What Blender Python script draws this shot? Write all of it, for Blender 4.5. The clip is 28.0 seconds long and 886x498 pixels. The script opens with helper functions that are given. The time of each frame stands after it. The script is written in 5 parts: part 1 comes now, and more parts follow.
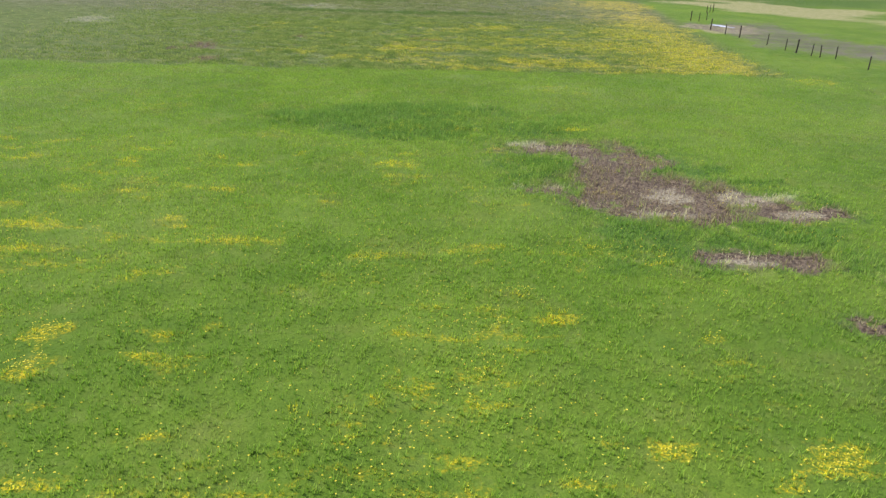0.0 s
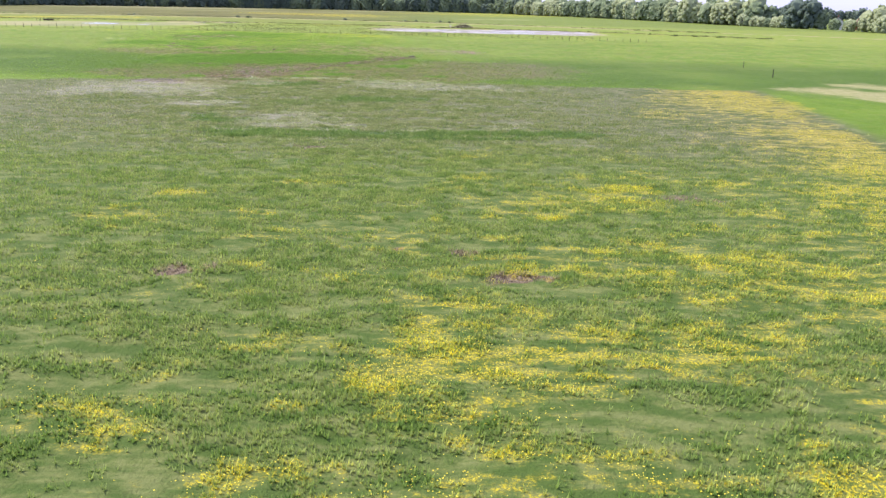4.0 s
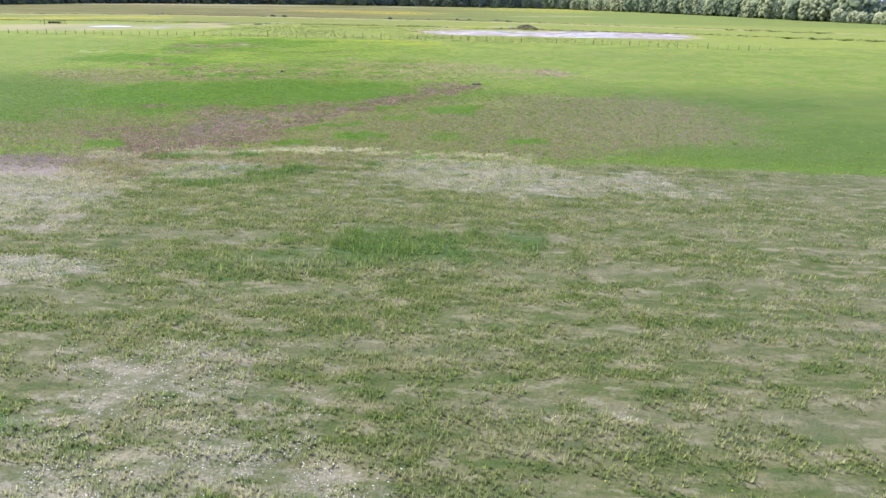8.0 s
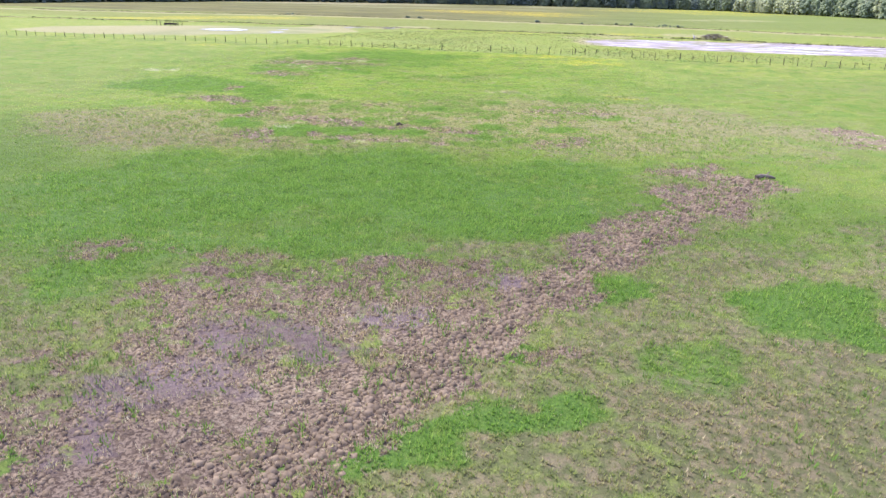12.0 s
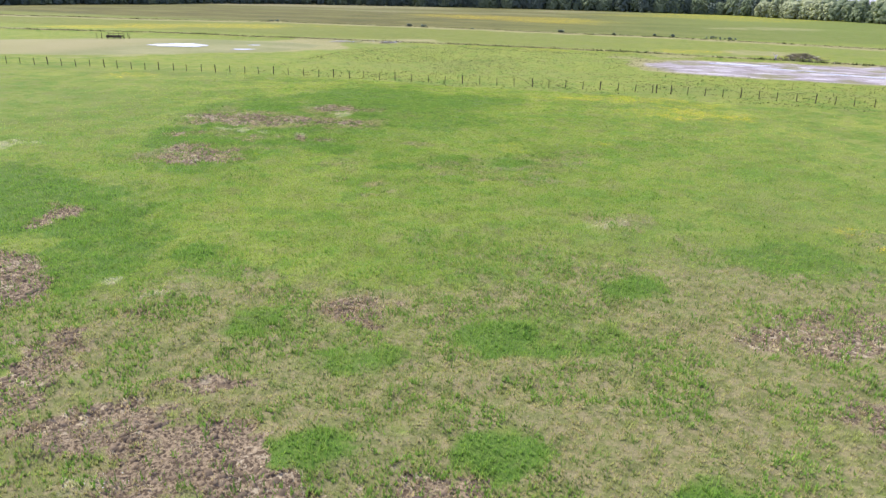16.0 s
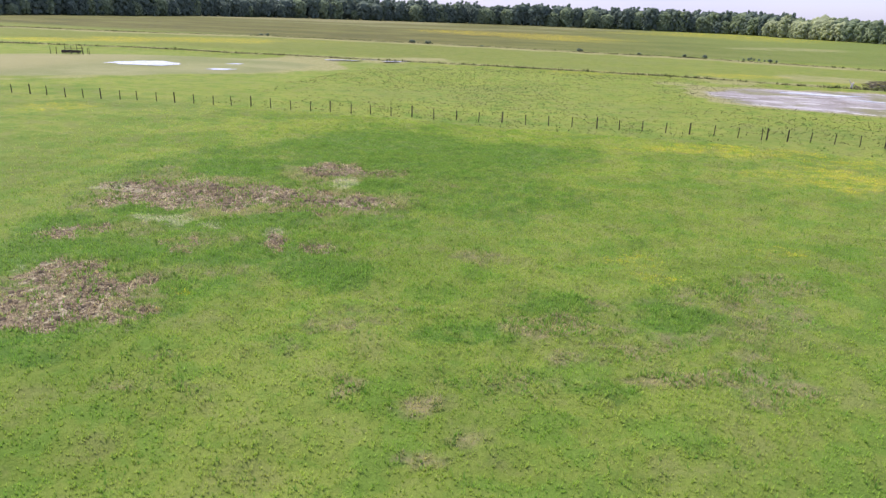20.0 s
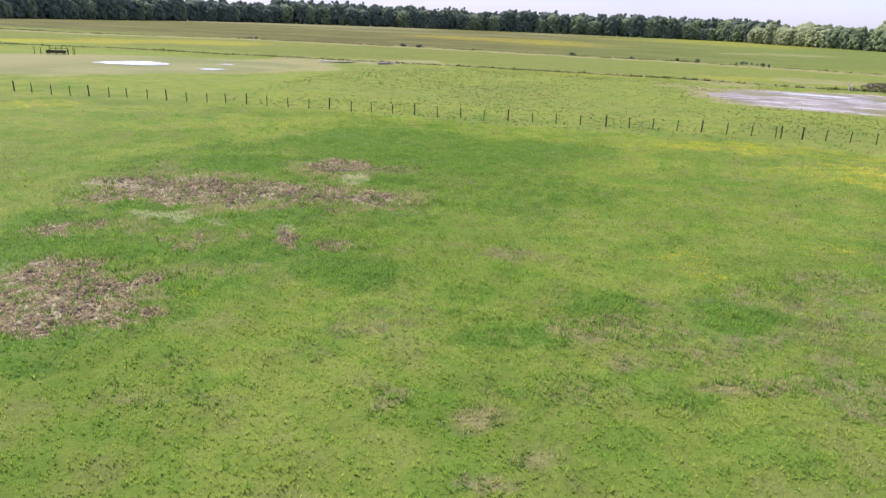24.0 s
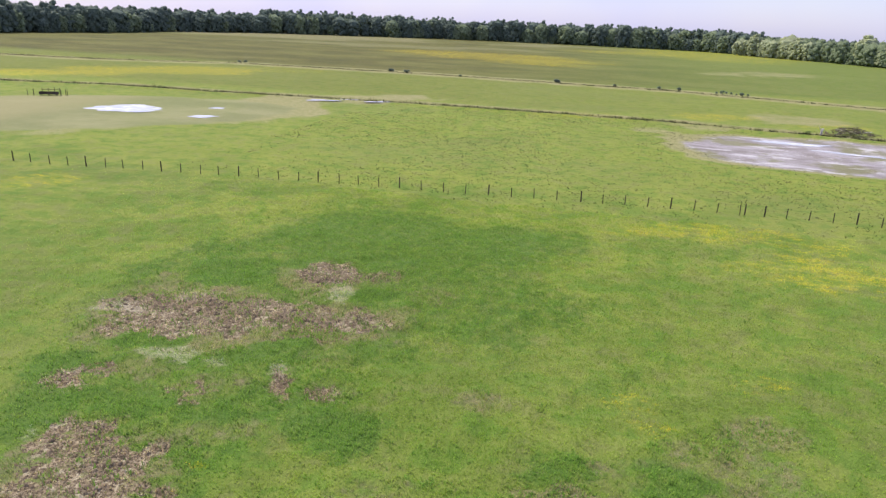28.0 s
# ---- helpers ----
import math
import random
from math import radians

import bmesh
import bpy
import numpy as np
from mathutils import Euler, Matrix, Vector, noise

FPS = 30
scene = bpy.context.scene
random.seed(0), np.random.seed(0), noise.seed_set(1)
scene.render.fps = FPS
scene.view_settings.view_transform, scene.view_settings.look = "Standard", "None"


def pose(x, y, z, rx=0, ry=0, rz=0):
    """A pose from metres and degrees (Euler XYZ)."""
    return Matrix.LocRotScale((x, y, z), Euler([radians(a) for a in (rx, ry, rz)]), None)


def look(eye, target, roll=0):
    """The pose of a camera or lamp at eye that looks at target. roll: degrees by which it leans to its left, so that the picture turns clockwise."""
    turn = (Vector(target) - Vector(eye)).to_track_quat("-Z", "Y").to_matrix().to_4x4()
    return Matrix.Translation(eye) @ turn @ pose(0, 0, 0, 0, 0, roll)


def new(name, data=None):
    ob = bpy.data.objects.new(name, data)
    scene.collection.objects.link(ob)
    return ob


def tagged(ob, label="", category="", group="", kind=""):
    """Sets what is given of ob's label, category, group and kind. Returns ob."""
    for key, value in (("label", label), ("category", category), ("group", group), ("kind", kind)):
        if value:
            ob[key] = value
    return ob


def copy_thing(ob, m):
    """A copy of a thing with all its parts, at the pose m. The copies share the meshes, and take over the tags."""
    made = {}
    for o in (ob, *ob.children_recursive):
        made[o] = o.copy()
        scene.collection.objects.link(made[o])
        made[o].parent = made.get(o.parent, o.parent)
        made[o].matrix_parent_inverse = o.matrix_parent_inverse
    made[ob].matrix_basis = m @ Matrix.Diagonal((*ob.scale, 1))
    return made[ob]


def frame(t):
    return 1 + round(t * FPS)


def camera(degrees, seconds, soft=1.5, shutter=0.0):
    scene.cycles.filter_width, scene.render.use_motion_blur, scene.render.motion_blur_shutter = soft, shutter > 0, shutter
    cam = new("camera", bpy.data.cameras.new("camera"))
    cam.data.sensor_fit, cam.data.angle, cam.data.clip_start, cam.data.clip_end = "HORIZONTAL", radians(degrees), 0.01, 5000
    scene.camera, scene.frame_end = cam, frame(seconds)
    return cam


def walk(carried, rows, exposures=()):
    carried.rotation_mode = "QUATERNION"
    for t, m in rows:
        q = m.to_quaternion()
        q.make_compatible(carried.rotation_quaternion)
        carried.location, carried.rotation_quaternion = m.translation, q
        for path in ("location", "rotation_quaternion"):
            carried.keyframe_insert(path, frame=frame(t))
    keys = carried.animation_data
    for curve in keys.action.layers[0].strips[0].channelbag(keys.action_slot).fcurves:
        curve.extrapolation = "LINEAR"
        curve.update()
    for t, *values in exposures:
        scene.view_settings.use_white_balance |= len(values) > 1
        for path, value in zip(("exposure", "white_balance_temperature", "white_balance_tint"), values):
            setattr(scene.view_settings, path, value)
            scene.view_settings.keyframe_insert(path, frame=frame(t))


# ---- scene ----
# camera and its flight
cam = camera(66.54, 28.0, soft=1.4)
PATH = [
    (0.0, pose(0.00, -0.00, 8.00, 65.93, 0, -0.00) @ pose(0, 0, 0, 0, 0, 1.77)),
    (0.5, pose(-0.70, 4.47, 8.11, 65.91, 0, -0.19) @ pose(0, 0, 0, 0, 0, 1.83)),
    (0.9, pose(-1.31, 8.64, 8.27, 65.79, 0, -0.22) @ pose(0, 0, 0, 0, 0, 1.75)),
    (1.0, pose(-1.46, 9.68, 8.31, 65.79, 0, -0.22) @ pose(0, 0, 0, 0, 0, 1.75)),
    (1.1, pose(-1.55, 10.52, 8.35, 63.79, 0, -0.22) @ pose(0, 0, 0, 0, 0, 1.75)),
    (1.2, pose(-1.64, 11.36, 8.38, 65.79, 0, -0.22) @ pose(0, 0, 0, 0, 0, 1.75)),
    (1.3, pose(-1.72, 12.21, 8.42, 70.45, 0, 0.16) @ pose(0, 0, 0, 0, 0, 1.55)),
    (1.4, pose(-1.86, 13.39, 8.45, 70.46, 0, 0.25) @ pose(0, 0, 0, 0, 0, 1.50)),
    (1.5, pose(-2.00, 14.58, 8.47, 70.47, 0, 0.35) @ pose(0, 0, 0, 0, 0, 1.45)),
    (2.0, pose(-2.54, 19.32, 8.68, 70.42, 0, 0.33) @ pose(0, 0, 0, 0, 0, 1.41)),
    (2.5, pose(-3.18, 24.49, 8.84, 70.39, 0, 0.33) @ pose(0, 0, 0, 0, 0, 1.49)),
    (4.5, pose(-4.24, 48.35, 9.47, 70.04, 0, 1.13) @ pose(0, 0, 0, 0, 0, 1.30)),
    (5.0, pose(-4.91, 53.40, 9.64, 70.00, 0, 1.12) @ pose(0, 0, 0, 0, 0, 1.28)),
    (5.5, pose(-5.56, 58.58, 9.72, 69.95, 0, 1.25) @ pose(0, 0, 0, 0, 0, 1.21)),
    (6.0, pose(-6.30, 64.11, 9.72, 69.94, 0, 1.38) @ pose(0, 0, 0, 0, 0, 1.22)),
    (6.5, pose(-7.04, 69.30, 9.88, 69.87, 0, 1.36) @ pose(0, 0, 0, 0, 0, 1.22)),
    (7.0, pose(-7.82, 74.79, 10.08, 69.76, 0, 1.70) @ pose(0, 0, 0, 0, 0, 1.20)),
    (7.5, pose(-8.41, 79.89, 10.27, 69.66, 0, 2.40) @ pose(0, 0, 0, 0, 0, 1.06)),
    (8.0, pose(-9.09, 84.93, 10.30, 69.61, 0, 4.97) @ pose(0, 0, 0, 0, 0, 0.94)),
    (8.5, pose(-9.95, 90.09, 10.30, 69.52, 0, 7.86) @ pose(0, 0, 0, 0, 0, 0.94)),
    (9.0, pose(-11.11, 95.13, 10.36, 69.45, 0, 10.76) @ pose(0, 0, 0, 0, 0, 1.07)),
    (9.5, pose(-12.40, 100.41, 10.40, 69.45, 0, 13.40) @ pose(0, 0, 0, 0, 0, 0.96)),
    (10.0, pose(-14.08, 105.65, 10.47, 69.42, 0, 14.61) @ pose(0, 0, 0, 0, 0, 1.09)),
    (10.5, pose(-15.75, 110.79, 10.55, 69.44, 0, 15.14) @ pose(0, 0, 0, 0, 0, 1.17)),
    (11.0, pose(-17.48, 115.96, 10.56, 69.40, 0, 15.58) @ pose(0, 0, 0, 0, 0, 1.14)),
    (11.5, pose(-19.34, 121.10, 10.63, 69.37, 0, 15.70) @ pose(0, 0, 0, 0, 0, 1.20)),
    (12.0, pose(-21.13, 126.09, 10.71, 69.34, 0, 15.73) @ pose(0, 0, 0, 0, 0, 1.25)),
    (12.5, pose(-22.92, 131.09, 10.93, 69.28, 0, 15.88) @ pose(0, 0, 0, 0, 0, 1.16)),
    (14.5, pose(-31.66, 154.57, 11.27, 69.38, 0, 15.83) @ pose(0, 0, 0, 0, 0, 1.27)),
    (15.0, pose(-33.59, 159.97, 11.56, 69.52, 0, 15.76) @ pose(0, 0, 0, 0, 0, 1.37)),
    (15.5, pose(-35.14, 164.05, 11.86, 69.47, 0, 15.58) @ pose(0, 0, 0, 0, 0, 1.39)),
    (16.0, pose(-36.74, 168.28, 11.87, 69.44, 0, 15.58) @ pose(0, 0, 0, 0, 0, 1.48)),
    (16.5, pose(-38.58, 172.93, 11.81, 69.47, 0, 15.42) @ pose(0, 0, 0, 0, 0, 1.66)),
    (17.0, pose(-40.40, 177.84, 11.83, 69.57, 0, 15.31) @ pose(0, 0, 0, 0, 0, 1.78)),
    (17.5, pose(-42.36, 182.93, 11.84, 69.66, 0, 15.21) @ pose(0, 0, 0, 0, 0, 1.91)),
    (18.0, pose(-44.20, 187.52, 12.19, 69.86, 0, 15.11) @ pose(0, 0, 0, 0, 0, 1.93)),
    (18.5, pose(-45.74, 190.33, 12.34, 70.10, 0, 14.94) @ pose(0, 0, 0, 0, 0, 2.11)),
    (19.0, pose(-46.94, 191.69, 12.06, 70.35, 0, 14.89) @ pose(0, 0, 0, 0, 0, 2.13)),
    (19.5, pose(-47.72, 192.09, 11.57, 70.52, 0, 14.81) @ pose(0, 0, 0, 0, 0, 2.16)),
    (20.0, pose(-48.15, 192.25, 11.16, 70.65, 0, 14.93) @ pose(0, 0, 0, 0, 0, 2.17)),
    (20.5, pose(-48.51, 192.36, 10.82, 70.80, 0, 15.04) @ pose(0, 0, 0, 0, 0, 2.24)),
    (21.0, pose(-48.98, 192.63, 10.56, 70.84, 0, 15.17) @ pose(0, 0, 0, 0, 0, 2.30)),
    (21.5, pose(-49.43, 192.93, 10.38, 70.91, 0, 14.91) @ pose(0, 0, 0, 0, 0, 2.40)),
    (23.5, pose(-50.53, 193.92, 9.86, 71.24, 0, 13.77) @ pose(0, 0, 0, 0, 0, 2.43)),
    (24.0, pose(-50.54, 194.02, 9.82, 71.24, 0, 13.75) @ pose(0, 0, 0, 0, 0, 2.37)),
    (24.5, pose(-50.43, 194.06, 10.17, 71.23, 0, 13.60) @ pose(0, 0, 0, 0, 0, 2.26)),
    (25.0, pose(-50.32, 194.01, 11.04, 71.25, 0, 13.40) @ pose(0, 0, 0, 0, 0, 2.17)),
    (25.5, pose(-50.16, 193.90, 12.31, 71.27, 0, 13.27) @ pose(0, 0, 0, 0, 0, 2.14)),
    (26.0, pose(-50.01, 193.77, 13.67, 71.35, 0, 13.21) @ pose(0, 0, 0, 0, 0, 2.10)),
    (26.5, pose(-49.94, 193.61, 15.08, 71.41, 0, 13.09) @ pose(0, 0, 0, 0, 0, 2.16)),
    (27.0, pose(-49.95, 193.44, 16.27, 71.42, 0, 13.00) @ pose(0, 0, 0, 0, 0, 2.28)),
    (27.5, pose(-49.96, 193.26, 17.17, 71.48, 0, 12.91) @ pose(0, 0, 0, 0, 0, 2.38)),
    (28.0, pose(-49.96, 193.07, 17.93, 71.43, 0, 12.82) @ pose(0, 0, 0, 0, 0, 2.55)),
]
EXPOSURES = [(0.0, 0.42, 6700, 7), (1.0, 0.52, 6700, 8), (2.0, 0.72, 6650, 11), (6.0, 0.84, 6400, 14), (8.0, 0.84, 6300, 15), (10.0, 0.9, 6200, 18), (12.0, 1.06, 6100, 22), (15.0, 0.76, 6300, 16), (17.0, 0.5, 6650, 13), (20.0, 0.45, 6700, 12), (25.0, 0.48, 6800, 12), (28.0, 0.33, 6800, 12)]
walk(cam, PATH, EXPOSURES)

# ---- sky and sun ----
SUN_AZ, SUN_EL = radians(-66.0), radians(53.0)  # azimuth clockwise from +y
world = bpy.data.worlds.new("sky")
scene.world = world
world.use_nodes = True
wn, wl = world.node_tree.nodes, world.node_tree.links
sky = wn.new("ShaderNodeTexSky")
sky.sky_type, sky.sun_disc = "NISHITA", False
sky.sun_elevation, sky.sun_rotation = SUN_EL, SUN_AZ
sky.air_density, sky.dust_density, sky.ozone_density = 1.0, 0.8, 1.0
# thin high cloud veils the blue
veil, cloud, ray = wn.new("ShaderNodeMix"), wn.new("ShaderNodeTexNoise"), wn.new("ShaderNodeTexCoord")
veil.data_type = "RGBA"
wl.new(ray.outputs["Generated"], cloud.inputs["Vector"])
cloud.inputs["Scale"].default_value, cloud.inputs["Detail"].default_value = 2.5, 4.0
thick = wn.new("ShaderNodeMapRange")
for k, v in enumerate((0.35, 0.65, 0.45, 0.75)):
    thick.inputs[k + 1].default_value = v
wl.new(cloud.outputs["Fac"], thick.inputs[0])
wl.new(thick.outputs[0], veil.inputs["Factor"])
wl.new(sky.outputs[0], veil.inputs["A"])
veil.inputs["B"].default_value = (3.0, 3.3, 6.2, 1.0)
wl.new(veil.outputs["Result"], wn["Background"].inputs[0])
wn["Background"].inputs[1].default_value = 0.15
sun = new("sun", bpy.data.lights.new("sun", "SUN"))
sun.data.energy, sun.data.angle, sun.data.color = 3.6, radians(0.6), (1.0, 0.95, 0.86)
to_sun = Vector((math.sin(SUN_AZ) * math.cos(SUN_EL), math.cos(SUN_AZ) * math.cos(SUN_EL), math.sin(SUN_EL)))
sun.matrix_world = look(to_sun * 300 + Vector((0, 150, 0)), (0, 150, 0))

# ---- the plan: patches as (x, y, half length, half width, turn in degrees, strength) ----
SOIL_1 = [
    (10.1, 14.1, 0.4, 0.3, 3, 0.6),
    (10.4, 17.9, 0.8, 0.4, 4, 0.8),
    (9.2, 18.0, 1.3, 0.4, 4, 0.9),
    (8.7, 21.4, 0.9, 0.7, 5, 0.6),
    (11.8, 21.9, 1.3, 0.5, 5, 0.8),
    (7.1, 22.1, 1.1, 0.7, 5, 0.7),
    (5.2, 22.5, 0.7, 0.4, 5, 0.6),
    (10.5, 23.2, 1.4, 0.7, 5, 0.8),
    (8.3, 23.4, 1.4, 1.5, 5, 0.9),
    (4.0, 23.6, 1.0, 0.3, 5, 0.5),
    (6.5, 24.5, 1.2, 1.3, 6, 0.8),
    (7.3, 27.1, 1.3, 1.7, 6, 0.7),
    (5.3, 29.4, 1.7, 0.6, 7, 0.7),
    (-2.9, 33.8, 0.7, 0.3, 3, 0.35),
    (-17.9, 50.7, 0.9, 0.9, 6, 0.48),
    (-21.5, 55.2, 0.8, 0.9, 7, 0.36),
]
SOIL_2 = [
    (-20.2, 57.8, 1.0, 1.6, 7, 0.54),
    (-14.0, 65.1, 0.4, 0.3, 3, 1.0),
    (-1.9, 65.4, 0.6, 0.3, 3, 0.9),
    (-12.7, 65.6, 0.3, 0.2, 3, 0.6),
    (-0.7, 65.6, 0.6, 0.2, 3, 0.7),
    (-3.6, 68.0, 0.5, 0.2, 3, 0.5),
    (-6.3, 68.2, 0.2, 0.2, 3, 0.7),
    (8.9, 77.3, 1.6, 0.4, 4, 0.5),
    (-13.6, 88.0, 1.1, 0.3, 4, 0.75),
    (-32.8, 136.0, 1.0, 0.6, 18, 0.9),
    (-30.0, 136.9, 1.4, 0.5, 18, 0.8),
    (-31.9, 137.4, 1.6, 1.0, 18, 0.9),
    (-29.6, 139.6, 2.7, 1.1, 18, 0.9),
    (-27.8, 142.0, 2.2, 1.0, 18, 0.9),
    (-24.5, 142.3, 1.0, 0.5, 18, 0.35),
    (-23.2, 145.6, 1.0, 0.6, 18, 0.4),
]
SOIL_3 = [
    (-26.3, 145.8, 1.9, 1.2, 18, 0.9),
    (-36.9, 146.1, 1.8, 1.3, 19, 0.5),
    (-42.4, 148.6, 1.8, 1.0, 19, 0.4),
    (-37.1, 149.1, 1.7, 1.1, 19, 0.5),
    (-24.1, 150.4, 1.9, 1.4, 19, 0.8),
    (-30.4, 150.8, 2.0, 0.8, 19, 0.5),
    (-21.6, 156.0, 1.7, 1.6, 19, 0.8),
    (-19.9, 159.9, 1.6, 1.5, 20, 0.8),
    (-16.8, 166.6, 1.8, 3.2, 20, 0.8),
    (-13.8, 170.4, 2.0, 1.9, 20, 0.7),
    (-48.0, 171.6, 1.0, 0.7, 18, 0.7),
    (-17.0, 172.9, 1.9, 1.5, 21, 0.7),
    (-50.4, 173.7, 1.2, 1.1, 18, 0.9),
    (-42.1, 174.1, 1.8, 0.5, 18, 1.0),
    (-40.4, 174.2, 0.7, 0.4, 18, 0.9),
    (-43.3, 174.3, 0.9, 0.5, 18, 1.0),
]
SOIL_4 = [
    (-51.5, 174.4, 0.8, 0.5, 18, 0.8),
    (-38.0, 174.6, 0.7, 0.4, 18, 0.6),
    (-39.0, 174.7, 0.6, 0.3, 18, 0.8),
    (-45.7, 174.9, 0.5, 0.7, 18, 0.7),
    (-35.4, 175.1, 0.5, 0.5, 18, 0.8),
    (-41.3, 176.3, 0.4, 0.4, 18, 0.8),
    (-28.1, 176.7, 0.5, 0.5, 18, 0.6),
    (-36.0, 176.8, 0.4, 0.8, 18, 0.8),
    (-27.3, 178.8, 0.9, 0.8, 18, 0.6),
    (-47.3, 179.4, 1.2, 0.6, 19, 0.6),
    (-44.3, 179.7, 1.3, 1.0, 19, 0.9),
    (-40.8, 179.7, 1.1, 0.6, 19, 0.8),
    (-35.5, 180.1, 1.4, 0.6, 18, 0.75),
    (-37.7, 180.5, 1.7, 0.7, 19, 0.6),
    (-25.6, 180.9, 1.0, 1.3, 18, 0.7),
    (-47.0, 181.0, 1.5, 1.2, 19, 0.9),
]
SOIL_5 = [
    (-55.3, 181.1, 1.3, 0.8, 19, 0.5),
    (-50.6, 181.5, 1.7, 0.9, 19, 0.7),
    (-40.4, 181.7, 1.1, 0.8, 19, 0.6),
    (-55.1, 182.9, 1.4, 1.9, 19, 0.6),
    (-49.1, 184.3, 1.2, 0.4, 18, 0.8),
    (-54.2, 188.0, 0.9, 0.6, 19, 0.45),
    (-60.8, 188.1, 1.1, 1.5, 20, 1.0),
    (-48.4, 188.3, 0.6, 0.5, 18, 0.4),
    (-28.1, 188.9, 1.6, 1.0, 19, 0.5),
    (-64.3, 189.2, 1.8, 1.4, 20, 0.8),
    (-2.3, 189.4, 2.8, 4.5, 22, 0.5),
    (-53.2, 189.5, 0.8, 0.5, 19, 0.45),
    (-46.5, 191.1, 1.2, 1.1, 20, 0.6),
    (-46.3, 191.1, 1.0, 0.8, 19, 0.5),
    (-29.5, 194.4, 2.3, 1.4, 20, 0.55),
    (-25.5, 194.8, 3.2, 1.8, 20, 0.5),
]
SOIL_6 = [
    (-67.0, 196.9, 0.8, 1.4, 20, 0.7),
    (-69.0, 210.5, 1.0, 0.8, 19, 1.0),
    (-68.6, 211.1, 1.8, 1.3, 20, 1.0),
    (-65.5, 211.1, 0.6, 0.5, 19, 0.6),
    (-65.6, 212.2, 0.7, 0.5, 20, 0.5),
    (-68.2, 212.4, 1.3, 1.2, 20, 1.0),
    (-71.3, 212.7, 0.7, 1.4, 20, 0.8),
    (-69.1, 213.5, 1.6, 1.0, 20, 0.8),
    (-70.7, 214.8, 1.3, 0.8, 21, 0.6),
    (-74.5, 218.7, 1.0, 1.1, 22, 0.6),
    (-68.6, 219.2, 1.1, 0.8, 21, 0.55),
    (-62.1, 220.8, 0.8, 0.7, 21, 0.6),
    (-64.7, 221.3, 0.5, 1.2, 22, 0.8),
    (-77.0, 227.4, 1.9, 1.6, 24, 0.8),
    (-74.3, 227.6, 2.5, 2.8, 24, 1.0),
    (-70.4, 227.8, 2.2, 2.6, 23, 1.0),
]
SOIL_7 = [
    (-64.2, 228.7, 2.2, 1.7, 23, 1.0),
    (-66.7, 228.9, 1.8, 1.7, 23, 0.6),
    (-68.2, 235.8, 2.1, 1.6, 25, 1.0),
    (-64.7, 237.3, 1.4, 1.1, 25, 0.6),
]
YELLOW_1 = [
    (-6.6, 8.3, 0.3, 0.4, 2, 0.5),
    (-1.7, 8.6, 0.5, 0.4, 2, 0.4),
    (2.2, 8.6, 0.3, 0.2, 2, 1.0),
    (5.9, 8.7, 0.3, 0.2, 2, 0.6),
    (6.9, 9.2, 0.5, 0.4, 3, 0.8),
    (-0.8, 9.4, 0.4, 0.2, 3, 0.5),
    (4.1, 9.4, 0.5, 0.2, 3, 0.6),
    (-4.9, 9.4, 0.5, 0.2, 3, 0.4),
    (-2.7, 10.1, 0.2, 0.2, 3, 0.6),
    (-8.4, 11.2, 0.4, 0.6, 3, 0.8),
    (-6.2, 12.0, 0.3, 0.3, 3, 0.5),
    (-8.7, 12.4, 0.5, 0.5, 3, 0.9),
    (6.1, 13.3, 0.3, 0.2, 3, 0.6),
    (2.8, 14.3, 0.3, 0.2, 4, 0.8),
    (1.8, 15.2, 0.5, 0.2, 4, 0.5),
    (-7.6, 15.5, 0.8, 0.3, 4, 0.5),
]
YELLOW_2 = [
    (-9.4, 16.1, 0.8, 0.5, 4, 0.5),
    (-12.6, 18.6, 0.9, 0.6, 5, 0.5),
    (-8.5, 19.0, 0.5, 0.5, 5, 0.5),
    (-12.9, 22.0, 0.7, 0.4, 5, 0.6),
    (6.0, 32.7, 0.7, 0.5, 3, 0.7),
    (7.3, 42.7, 1.7, 0.9, 4, 0.35),
    (25.5, 48.8, 1.2, 1.1, 10, 0.5),
    (-7.6, 53.4, 1.9, 1.2, 6, 0.6),
    (16.9, 53.4, 2.3, 1.1, 6, 1.0),
    (-1.5, 53.6, 3.3, 1.9, 6, 0.6),
    (8.1, 54.0, 3.1, 2.1, 6, 1.0),
    (-13.4, 56.0, 3.4, 1.1, 7, 0.4),
    (-4.6, 59.4, 1.9, 2.1, 7, 1.0),
    (3.2, 60.3, 4.0, 1.8, 7, 0.7),
    (20.5, 60.4, 4.1, 5.9, 7, 1.0),
    (16.3, 63.7, 5.5, 3.1, 7, 0.7),
]
